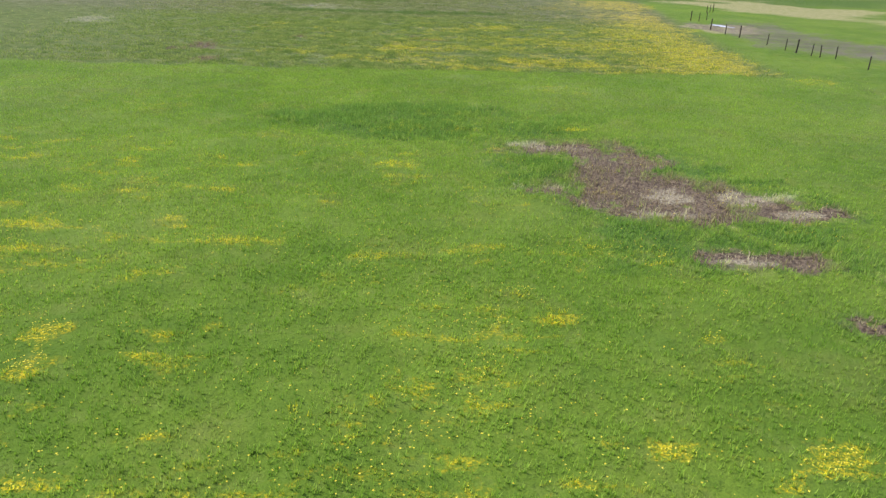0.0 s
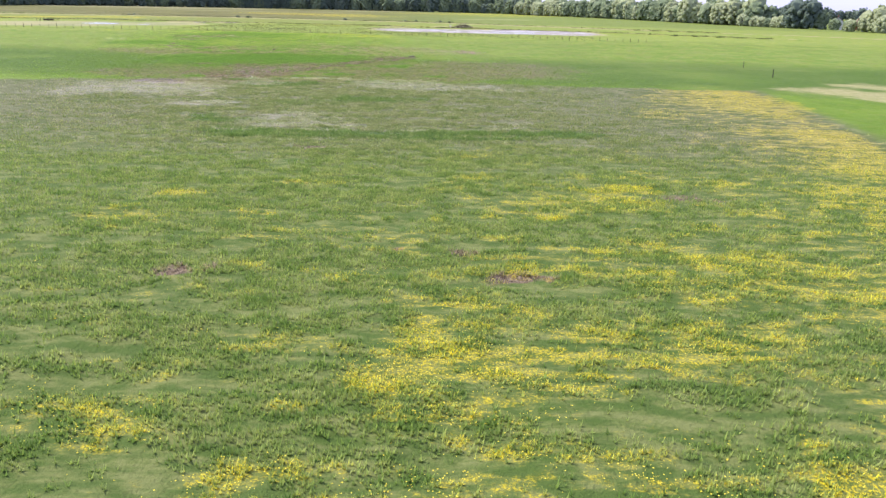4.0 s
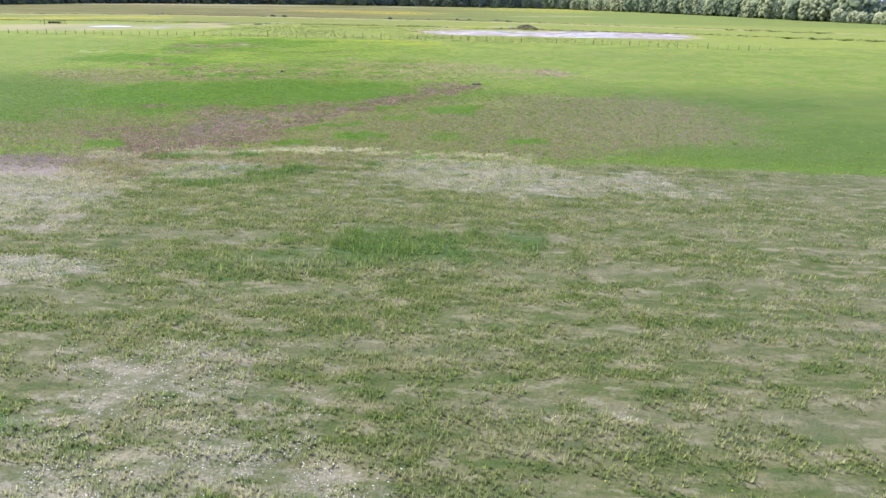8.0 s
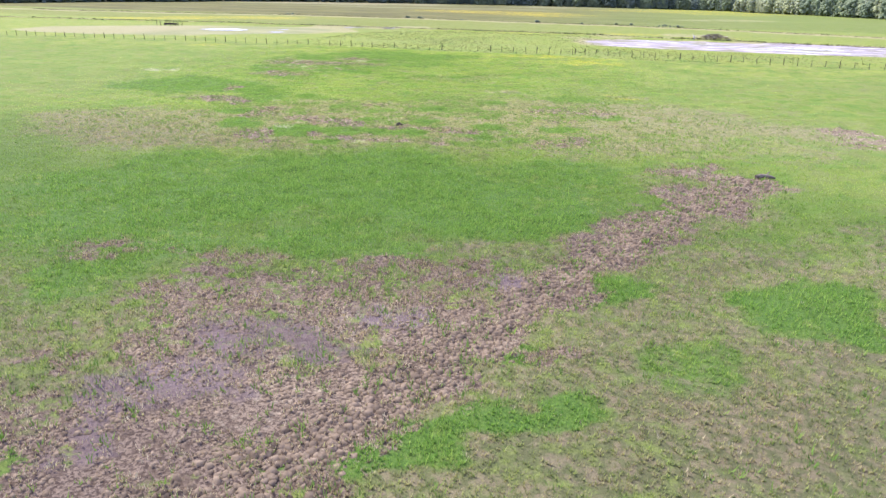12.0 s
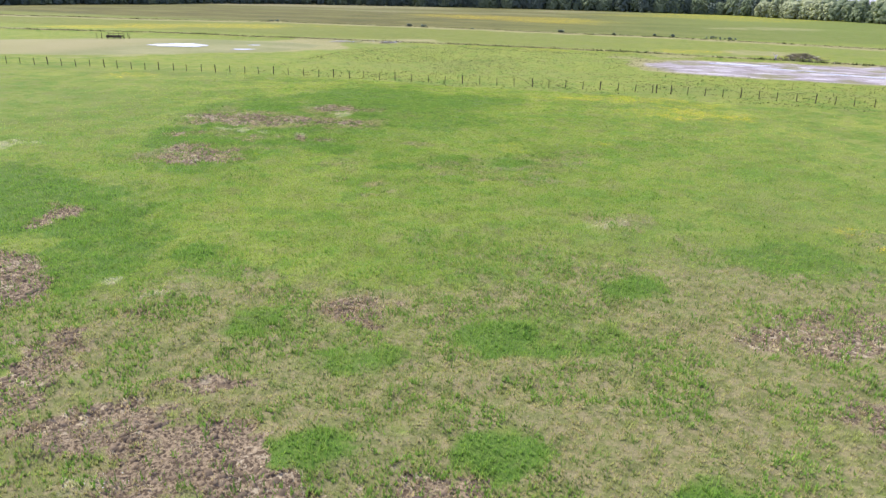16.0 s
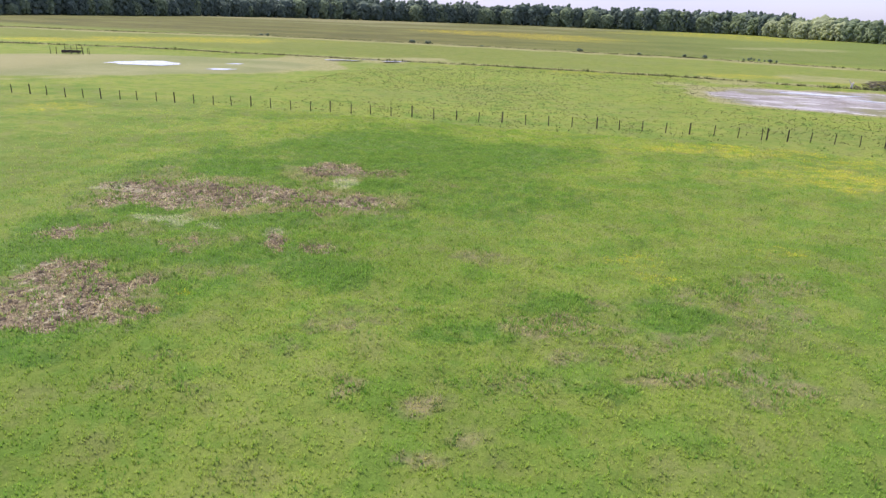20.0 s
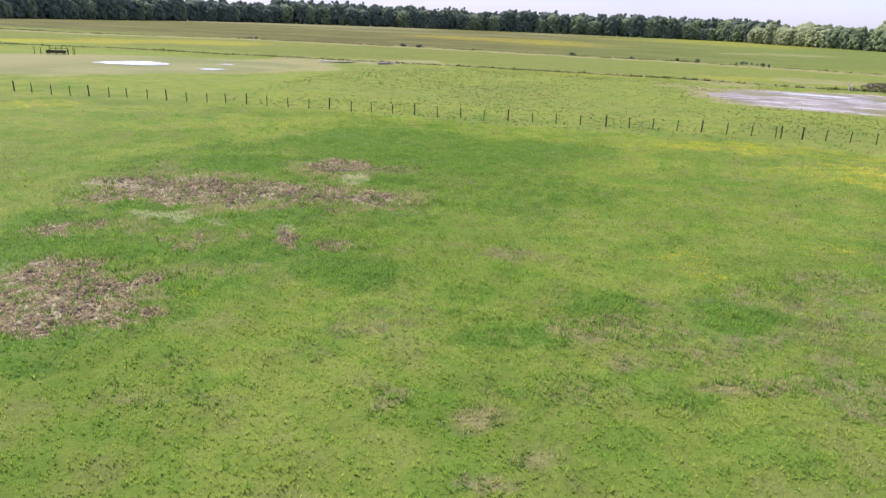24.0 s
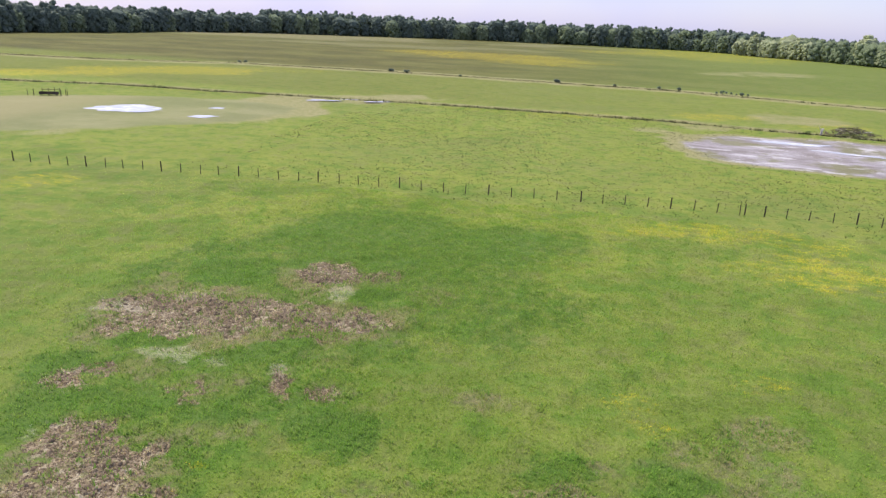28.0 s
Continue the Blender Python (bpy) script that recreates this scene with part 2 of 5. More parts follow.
YELLOW_3 = [
    (-7.0, 65.2, 0.7, 0.3, 3, 0.5),
    (-4.6, 65.4, 1.4, 0.5, 3, 0.5),
    (-9.3, 65.5, 0.4, 0.2, 3, 0.6),
    (-3.0, 65.6, 0.7, 0.3, 3, 0.6),
    (9.3, 65.6, 5.7, 1.7, 8, 0.6),
    (-11.5, 66.1, 0.6, 0.3, 3, 0.5),
    (3.5, 66.6, 1.0, 0.5, 3, 0.9),
    (1.7, 66.7, 1.0, 0.6, 3, 0.7),
    (-6.4, 69.1, 1.7, 0.6, 4, 0.4),
    (-1.8, 69.4, 1.4, 0.6, 4, 0.4),
    (-9.2, 70.8, 0.5, 0.3, 4, 0.5),
    (-18.4, 71.1, 1.6, 1.3, 9, 0.5),
    (22.6, 72.0, 2.6, 3.2, 8, 0.9),
    (-13.1, 72.2, 1.0, 0.7, 4, 0.5),
    (-4.6, 72.2, 0.6, 0.5, 4, 0.5),
    (7.3, 72.4, 1.0, 0.5, 4, 0.6),
]
YELLOW_4 = [
    (-8.5, 72.7, 0.8, 0.5, 4, 0.4),
    (-19.0, 72.8, 0.6, 0.5, 4, 0.5),
    (0.7, 73.2, 0.7, 0.4, 4, 0.9),
    (-17.7, 75.3, 1.3, 0.6, 4, 1.0),
    (2.3, 75.6, 4.5, 1.8, 9, 0.6),
    (-11.6, 78.4, 1.5, 0.6, 5, 0.6),
    (5.0, 78.5, 2.3, 0.7, 5, 1.0),
    (6.7, 79.4, 0.7, 0.5, 5, 1.0),
    (11.7, 80.7, 1.4, 0.8, 5, 0.7),
    (-2.6, 80.8, 1.1, 0.6, 5, 0.5),
    (7.1, 83.1, 0.7, 0.6, 5, 0.7),
    (24.4, 84.3, 3.3, 3.4, 10, 0.8),
    (-3.4, 85.9, 0.8, 0.7, 6, 0.6),
    (16.6, 108.8, 4.1, 3.6, 8, 0.5),
    (27.4, 110.3, 2.8, 4.1, 8, 0.8),
    (21.7, 119.9, 5.9, 4.4, 9, 0.6),
]
YELLOW_5 = [
    (29.5, 121.6, 2.8, 7.7, 9, 1.0),
    (-55.1, 187.8, 0.6, 0.6, 20, 0.3),
    (-27.7, 188.4, 0.4, 0.3, 19, 0.7),
    (-22.5, 206.6, 1.1, 0.6, 21, 0.8),
    (-24.2, 209.1, 1.1, 0.8, 21, 0.4),
    (-64.6, 212.6, 0.5, 0.4, 20, 0.4),
    (-64.9, 213.8, 0.6, 0.4, 20, 0.5),
    (-46.4, 222.7, 1.1, 0.8, 20, 0.35),
    (-47.1, 224.5, 1.3, 0.9, 21, 0.4),
    (-40.2, 228.8, 1.8, 0.9, 21, 0.4),
    (-32.3, 247.8, 1.8, 2.1, 24, 0.6),
    (-36.0, 249.6, 2.9, 2.5, 25, 0.45),
    (-29.0, 250.2, 5.0, 4.3, 25, 0.7),
    (-109.0, 252.2, 3.3, 2.9, 24, 0.5),
    (-107.5, 253.0, 3.1, 2.9, 33, 0.6),
    (-29.5, 257.4, 2.8, 2.2, 26, 0.5),
]
YELLOW_6 = [
    (-41.4, 258.6, 5.1, 1.7, 27, 0.6),
    (-35.3, 258.8, 5.1, 3.3, 26, 0.5),
    (-57.1, 342.5, 10.9, 4.0, 32, 0.3),
    (-1.9, 353.0, 8.4, 4.4, 29, 0.4),
    (-25.5, 359.8, 8.7, 5.9, 31, 0.5),
    (-196.5, 363.4, 20.3, 13.8, 45, 0.7),
    (-185.4, 387.2, 23.8, 16.0, 47, 0.6),
    (-158.5, 411.4, 13.9, 12.7, 46, 0.3),
    (-125.4, 600.8, 46.7, 58.1, 56, 0.6),
    (89.6, 914.6, 177.2, 83.1, 56, 0.5),
]
PALE_1 = [
    (9.1, 17.8, 1.3, 0.3, 4, 0.9),
    (7.6, 21.5, 1.3, 0.3, 5, 0.7),
    (12.4, 22.0, 0.9, 0.3, 5, 0.9),
    (5.2, 22.2, 0.6, 0.2, 5, 0.7),
    (8.3, 23.5, 0.8, 0.9, 5, 1.0),
    (11.2, 23.5, 1.4, 0.5, 5, 0.9),
    (3.6, 23.9, 1.0, 0.2, 5, 0.5),
    (5.8, 29.4, 1.2, 0.3, 7, 0.6),
    (3.7, 29.8, 0.7, 0.4, 7, 0.8),
    (-38.2, 75.0, 1.8, 3.8, 10, 0.8),
    (-11.9, 87.9, 0.6, 0.2, 4, 0.6),
    (-9.6, 88.6, 0.4, 0.2, 4, 0.9),
    (-16.4, 90.0, 0.7, 0.2, 4, 0.7),
    (-13.5, 90.5, 0.9, 0.3, 4, 0.9),
    (-6.4, 91.0, 1.2, 0.3, 4, 0.4),
    (-20.7, 93.7, 2.0, 0.2, 4, 0.8),
]
PALE_2 = [
    (-14.0, 94.4, 2.6, 0.2, 4, 0.9),
    (-7.1, 95.1, 1.1, 0.3, 4, 0.8),
    (-18.2, 96.5, 3.0, 1.0, 5, 0.7),
    (-12.6, 96.8, 1.7, 0.8, 5, 0.6),
    (-0.0, 97.0, 2.3, 0.4, 5, 0.5),
    (-15.1, 97.8, 1.5, 0.9, 5, 0.7),
    (-5.9, 100.4, 1.3, 0.4, 5, 0.4),
    (-18.5, 101.9, 2.7, 1.2, 5, 0.5),
    (-29.0, 107.5, 3.1, 1.5, 6, 0.9),
    (-33.2, 113.9, 3.1, 1.9, 7, 0.5),
    (-27.9, 123.0, 2.0, 0.7, 17, 0.4),
    (0.3, 123.9, 3.2, 1.6, 7, 0.5),
    (-32.1, 125.5, 1.9, 1.3, 18, 0.33),
    (-11.7, 125.6, 1.9, 0.9, 17, 0.28),
    (-16.4, 125.8, 1.4, 0.6, 17, 0.19),
    (-18.3, 127.1, 0.4, 0.3, 17, 0.7),
]
PALE_3 = [
    (-35.3, 127.9, 2.2, 1.3, 18, 0.55),
    (-9.0, 128.4, 0.9, 1.4, 17, 0.39),
    (-12.5, 128.8, 5.1, 2.0, 8, 0.6),
    (-12.3, 129.3, 1.2, 1.1, 17, 0.33),
    (-28.8, 129.7, 2.8, 0.5, 18, 0.8),
    (-9.0, 130.4, 1.9, 1.7, 17, 0.44),
    (-31.7, 130.5, 1.6, 0.7, 18, 0.8),
    (-24.7, 131.3, 2.3, 0.8, 18, 0.9),
    (-13.4, 131.3, 2.6, 0.5, 18, 0.6),
    (-21.8, 131.5, 1.7, 0.7, 18, 0.9),
    (-16.5, 131.6, 2.1, 0.5, 18, 0.6),
    (-10.0, 132.0, 1.7, 0.4, 17, 0.8),
    (-19.1, 132.1, 1.5, 0.6, 18, 0.7),
    (-48.2, 172.5, 0.4, 0.3, 18, 0.6),
    (-41.1, 173.2, 0.5, 0.3, 18, 0.9),
    (-49.8, 177.3, 0.7, 0.4, 19, 0.7),
]
PALE_4 = [
    (-48.8, 179.3, 1.0, 0.5, 19, 0.5),
    (-30.7, 181.7, 1.1, 0.5, 18, 0.45),
    (-49.1, 184.9, 0.9, 0.2, 18, 0.4),
    (-54.9, 189.7, 0.5, 0.3, 19, 0.6),
    (-57.7, 190.2, 0.3, 0.4, 19, 0.9),
    (-37.5, 205.8, 1.2, 0.8, 21, 0.4),
    (-85.8, 209.5, 2.9, 1.6, 24, 0.6),
    (-72.9, 214.0, 0.4, 0.6, 21, 0.5),
    (-68.8, 222.1, 0.7, 0.4, 22, 0.7),
    (-71.6, 222.3, 1.4, 0.9, 22, 0.9),
    (-65.3, 222.3, 0.4, 0.7, 22, 0.6),
    (-78.7, 226.6, 1.4, 0.9, 24, 0.9),
    (-75.0, 229.8, 1.3, 0.8, 24, 0.5),
    (-66.4, 233.3, 0.9, 1.4, 24, 0.9),
]
LUSH_1 = [
    (6.7, 18.4, 1.4, 1.2, 4, 0.6),
    (12.1, 18.5, 0.8, 1.6, 4, 0.5),
    (8.7, 19.0, 0.8, 0.6, 4, 0.7),
    (5.8, 19.7, 0.7, 0.6, 5, 0.8),
    (11.2, 19.9, 1.0, 0.7, 5, 0.9),
    (12.0, 25.3, 1.1, 0.4, 6, 0.6),
    (9.7, 26.6, 1.3, 0.6, 6, 0.9),
    (3.5, 26.7, 1.7, 1.3, 6, 0.5),
    (-3.5, 31.5, 2.2, 1.0, 3, 0.7),
    (-1.1, 32.1, 2.3, 1.3, 3, 0.8),
    (3.4, 32.4, 1.4, 0.8, 3, 0.6),
    (4.4, 32.4, 2.1, 1.1, 7, 0.6),
    (-6.4, 33.4, 1.9, 1.1, 3, 0.8),
    (-2.6, 33.4, 2.7, 0.7, 7, 0.6),
    (6.2, 34.3, 1.1, 0.6, 3, 0.5),
    (-5.0, 34.3, 1.6, 0.8, 8, 0.8),
]
LUSH_2 = [
    (-3.1, 35.0, 2.5, 1.3, 3, 0.9),
    (1.5, 35.8, 1.7, 1.1, 3, 0.5),
    (-1.0, 36.0, 2.6, 1.1, 8, 0.8),
    (-14.5, 91.7, 5.8, 0.3, 4, 0.8),
    (-18.8, 92.0, 2.3, 0.5, 4, 0.7),
    (-6.3, 92.2, 4.7, 0.3, 4, 0.9),
    (-0.4, 92.8, 2.4, 0.3, 4, 0.8),
    (-16.8, 93.2, 5.4, 0.5, 4, 1.0),
    (-10.7, 93.5, 4.1, 0.7, 4, 1.0),
    (-4.4, 94.5, 4.3, 0.5, 4, 0.9),
    (-20.8, 94.5, 1.2, 0.3, 4, 0.6),
    (2.2, 95.2, 4.1, 0.8, 4, 0.9),
    (-23.3, 98.2, 2.0, 0.8, 5, 0.7),
    (-25.8, 100.5, 1.3, 0.6, 5, 0.6),
    (-19.2, 110.0, 2.5, 1.2, 6, 0.4),
    (-13.2, 113.2, 3.7, 1.6, 6, 0.7),
]
LUSH_3 = [
    (-29.1, 121.6, 0.6, 0.3, 17, 0.6),
    (-26.3, 122.0, 1.1, 0.6, 17, 0.8),
    (-23.7, 122.8, 1.4, 0.4, 17, 0.8),
    (-29.5, 123.3, 0.8, 0.5, 17, 0.6),
    (-23.0, 124.5, 1.4, 0.5, 17, 0.9),
    (-28.9, 125.1, 1.0, 0.6, 17, 0.6),
    (-26.2, 125.6, 1.2, 0.7, 17, 1.0),
    (-22.0, 125.6, 1.2, 0.5, 17, 0.8),
    (-11.9, 126.4, 0.5, 0.2, 17, 0.5),
    (-13.8, 126.7, 0.7, 0.4, 17, 0.8),
    (-17.2, 128.0, 0.6, 0.3, 17, 0.7),
    (-31.1, 128.4, 1.5, 0.5, 18, 0.9),
    (-26.6, 129.2, 1.4, 0.7, 18, 0.9),
    (-14.3, 130.2, 0.7, 0.5, 17, 0.8),
    (-37.7, 131.4, 1.3, 0.9, 18, 0.9),
    (-25.1, 134.0, 1.3, 0.9, 18, 0.6),
]
LUSH_4 = [
    (-34.4, 135.3, 0.8, 0.9, 19, 0.7),
    (-34.0, 136.2, 0.9, 0.8, 18, 0.6),
    (-7.1, 136.9, 1.2, 0.9, 18, 0.7),
    (-20.5, 137.3, 1.6, 1.4, 18, 0.9),
    (-13.6, 138.3, 1.3, 1.3, 18, 0.5),
    (-27.2, 138.6, 1.3, 0.5, 18, 0.9),
    (-25.7, 139.8, 1.2, 0.7, 18, 0.9),
    (-24.3, 141.3, 1.3, 0.5, 18, 0.8),
    (-22.1, 142.5, 0.9, 0.7, 18, 0.7),
    (-24.2, 145.2, 1.0, 0.6, 18, 0.8),
    (-41.7, 145.6, 1.6, 2.0, 19, 0.6),
    (-18.2, 146.1, 1.5, 1.2, 18, 0.5),
    (-41.3, 149.0, 1.4, 1.2, 19, 0.6),
    (-14.0, 150.7, 1.0, 0.7, 18, 0.6),
    (-21.6, 151.3, 1.3, 1.1, 19, 0.7),
    (-15.2, 151.8, 1.8, 1.1, 19, 0.9),
]
LUSH_5 = [
    (-14.1, 152.1, 2.0, 2.0, 20, 0.8),
    (-34.8, 152.9, 2.9, 1.6, 19, 0.6),
    (-47.7, 157.0, 5.7, 6.1, 20, 0.7),
    (-28.5, 159.2, 4.1, 4.1, 20, 0.9),
    (-40.8, 160.7, 6.0, 5.3, 20, 0.9),
    (-34.7, 163.3, 7.8, 6.3, 20, 1.0),
    (-44.0, 172.1, 1.2, 0.8, 18, 0.7),
    (-38.5, 173.4, 1.2, 0.6, 18, 0.5),
    (-47.7, 174.6, 1.4, 0.9, 18, 0.8),
    (-43.4, 175.6, 1.4, 0.8, 18, 0.8),
    (-34.3, 175.8, 1.3, 0.8, 18, 0.5),
    (-31.5, 176.1, 1.3, 0.8, 18, 0.5),
    (-48.5, 176.2, 1.9, 1.6, 18, 0.9),
    (-53.1, 176.8, 1.5, 1.6, 19, 0.8),
    (-42.7, 177.3, 2.8, 1.1, 18, 1.0),
    (-39.1, 177.7, 1.5, 0.9, 18, 0.9),
]
LUSH_6 = [
    (-30.4, 178.7, 1.4, 1.1, 18, 0.6),
    (-54.5, 178.7, 1.4, 1.0, 19, 0.7),
    (-33.4, 179.3, 1.3, 0.9, 18, 0.9),
    (-44.1, 182.3, 1.2, 0.8, 19, 0.7),
    (-57.7, 182.7, 1.4, 1.3, 20, 0.7),
    (-33.4, 182.9, 1.2, 1.0, 19, 0.75),
    (-39.4, 183.9, 1.3, 0.9, 19, 0.8),
    (-27.6, 184.8, 1.4, 1.0, 19, 0.7),
    (-44.7, 187.2, 1.7, 0.8, 18, 0.6),
    (-49.9, 188.8, 1.0, 1.1, 18, 0.6),
    (-46.1, 189.3, 2.3, 1.8, 20, 0.4),
    (-38.8, 190.0, 0.7, 0.4, 18, 0.7),
    (-40.6, 190.3, 1.3, 1.0, 18, 0.8),
    (-38.6, 192.0, 2.4, 1.7, 20, 0.5),
    (-24.0, 192.4, 1.5, 1.0, 19, 0.7),
    (-60.6, 193.1, 1.9, 3.1, 19, 0.6),
]
LUSH_7 = [
    (-56.2, 194.4, 1.0, 1.0, 19, 0.7),
    (-36.4, 196.5, 1.6, 1.2, 19, 0.7),
    (-64.3, 196.9, 2.0, 2.7, 21, 0.7),
    (-72.8, 197.5, 5.5, 6.3, 22, 0.7),
    (-28.9, 202.8, 2.7, 1.7, 19, 0.5),
    (-66.6, 208.6, 1.2, 1.4, 19, 0.5),
    (-52.2, 214.3, 0.9, 0.7, 19, 0.5),
    (-74.6, 216.6, 1.3, 2.9, 21, 0.7),
    (-70.7, 217.1, 1.7, 1.3, 21, 0.7),
    (-65.6, 217.8, 0.9, 0.8, 21, 0.8),
    (-60.3, 218.1, 1.5, 1.3, 20, 0.9),
    (-45.3, 218.7, 1.4, 1.2, 19, 0.7),
    (-68.3, 219.4, 6.0, 4.3, 24, 0.4),
    (-64.6, 219.5, 2.7, 1.3, 21, 0.6),
    (-73.7, 223.3, 2.2, 1.0, 23, 0.7),
    (-67.0, 223.4, 1.9, 0.9, 22, 0.7),
]
LUSH_8 = [
    (-61.0, 226.2, 1.8, 1.1, 22, 0.5),
    (-74.8, 234.7, 3.0, 2.1, 25, 0.7),
    (-56.7, 236.2, 5.2, 5.4, 24, 0.45),
    (-70.7, 237.7, 2.4, 1.4, 26, 0.7),
    (-64.8, 246.2, 10.5, 6.5, 27, 0.6),
]
DRY_1 = [
    (-20.5, 141.0, 2.7, 1.2, 18, 0.5),
    (-37.6, 141.7, 1.7, 1.8, 18, 0.5),
    (-16.8, 143.8, 3.7, 2.0, 18, 0.7),
    (-19.9, 147.5, 2.7, 1.8, 18, 0.55),
    (-14.5, 148.5, 2.1, 1.8, 18, 0.6),
    (-16.9, 150.3, 2.9, 1.7, 19, 0.5),
    (-11.2, 158.9, 1.5, 2.2, 19, 0.4),
    (-36.8, 175.5, 1.5, 0.9, 18, 0.35),
    (-53.9, 177.9, 1.0, 0.7, 19, 0.4),
    (-31.7, 181.4, 1.8, 1.0, 18, 0.5),
    (-13.5, 183.2, 5.6, 4.7, 22, 0.4),
    (-35.6, 186.0, 3.3, 2.4, 19, 0.85),
    (-44.9, 186.5, 1.5, 0.8, 19, 0.4),
    (-41.6, 187.0, 1.6, 1.1, 19, 0.75),
    (-24.6, 187.9, 1.3, 1.3, 19, 0.6),
    (-42.2, 188.1, 0.9, 0.6, 18, 0.7),
]
DRY_2 = [
    (-37.5, 188.6, 1.8, 0.5, 18, 0.6),
    (-28.1, 189.0, 2.1, 1.1, 19, 0.7),
    (-46.4, 191.3, 1.3, 1.2, 19, 0.8),
    (-52.1, 192.2, 0.8, 1.4, 19, 0.5),
    (-29.8, 193.4, 2.7, 1.9, 20, 0.8),
    (-25.7, 194.0, 3.9, 2.2, 19, 0.8),
    (-44.3, 201.3, 3.7, 1.2, 20, 0.3),
    (-52.3, 206.6, 0.5, 0.3, 17, 0.65),
    (-37.0, 206.9, 1.9, 1.4, 20, 0.45),
    (-51.4, 207.9, 0.5, 0.3, 18, 0.7),
    (-21.5, 208.6, 2.2, 1.5, 21, 0.45),
    (-53.2, 209.1, 0.5, 0.4, 18, 0.7),
    (-62.2, 209.3, 0.6, 0.3, 19, 0.35),
    (-55.7, 209.5, 0.4, 0.6, 18, 0.6),
    (-58.7, 211.3, 0.9, 0.6, 19, 0.3),
    (-57.8, 213.1, 0.9, 0.4, 19, 0.5),
]
DRY_3 = [
    (-45.8, 213.2, 1.2, 0.4, 18, 0.7),
    (-49.0, 213.8, 1.0, 0.5, 19, 0.5),
    (-50.1, 215.8, 1.3, 0.8, 19, 0.75),
    (-43.0, 215.9, 0.6, 0.4, 19, 0.6),
    (-43.8, 217.7, 1.1, 0.6, 19, 0.4),
    (-47.5, 219.0, 1.3, 0.7, 20, 0.35),
    (-44.5, 221.2, 1.5, 0.8, 20, 0.4),
    (-54.5, 222.5, 1.2, 1.0, 21, 0.45),
    (-40.9, 223.2, 1.4, 1.2, 20, 0.5),
    (-40.7, 223.7, 1.6, 1.3, 22, 0.5),
    (-59.8, 235.0, 1.5, 1.1, 24, 0.6),
]
TAN_1 = [
    (32.8, 86.2, 3.0, 4.2, 10, 0.8),
    (56.1, 122.6, 8.8, 17.3, 14, 0.9),
    (-145.8, 291.2, 9.4, 14.6, 32, 0.8),
    (-114.7, 304.6, 7.5, 5.1, 31, 0.7),
    (-115.5, 324.4, 5.8, 11.4, 34, 0.9),
    (-37.0, 324.4, 3.5, 7.5, 28, 0.5),
    (-29.7, 339.9, 5.4, 4.7, 30, 0.5),
    (-105.7, 345.3, 15.0, 5.9, 35, 0.7),
    (-5.9, 364.3, 12.9, 7.4, 31, 0.5),
    (26.2, 565.2, 29.3, 14.0, 44, 0.45),
]
MUD_1 = [
    (-39.7, 125.0, 2.6, 2.0, 15, 0.8),
    (-33.7, 137.5, 0.6, 0.8, 18, 0.7),
    (-34.2, 139.5, 1.0, 0.8, 18, 0.8),
    (-33.1, 140.8, 1.7, 0.9, 18, 0.9),
    (-30.2, 143.6, 1.0, 0.7, 18, 0.7),
    (-32.8, 143.7, 1.5, 1.0, 18, 0.9),
    (-28.5, 146.4, 1.1, 0.7, 19, 0.7),
    (-25.3, 150.9, 0.7, 0.6, 19, 0.9),
    (38.0, 78.0, 5.0, 14.0, 5, 0.55),
]

# dull dry ground; the last two patches stand in for far cloud shade
DULL = [(-18, 143, 24, 11, 18, 0.52), (-4, 152, 17, 11, 15, 0.52), (-42, 136, 9, 5, 15, 0.5), (-44, 181, 26, 9, 18, 0.62), (-24, 192, 14, 9, 18, 0.6), (-330, 800, 170, 60, 25, 0.8), (-190, 690, 90, 25, 20, 0.5)]
SOIL_0 = [
    (-33.7, 135.7, 4.7, 4.1, 18.0, 0.62),
    (-32.2, 142.7, 4.6, 4.0, 19.0, 0.62),
    (-34.0, 130.6, 1.9, 1.7, 18.0, 0.65),
    (-37.9, 136.1, 3.1, 1.7, 19.0, 0.5),
    (-29.1, 148.2, 4.1, 3.0, 19.0, 0.5),
]
DRY_0 = [
    (-72.2, 220.1, 2.8, 1.1, 22.0, 0.5),
    (-64.8, 217.1, 1.3, 0.9, 21.0, 0.45),
    (-66.7, 215.3, 1.8, 0.8, 20.0, 0.5),
    (-72.6, 214.8, 1.5, 0.7, 21.0, 0.5),
    (-64.1, 223.3, 1.5, 0.9, 22.0, 0.4),
    (-67.7, 220.0, 1.8, 0.8, 21.0, 0.45),
    (-43.4, 219.4, 2.4, 1.7, 19.0, 0.42),
    (-43.1, 213.7, 1.3, 1.2, 18.0, 0.5),
    (-46.9, 216.0, 2.2, 1.1, 19.0, 0.4),
    (-51.0, 211.3, 1.5, 0.6, 18.0, 0.35),
    (-56.8, 214.6, 1.8, 0.6, 19.0, 0.35),
    (-61.8, 207.5, 1.0, 0.5, 18.0, 0.35),
]
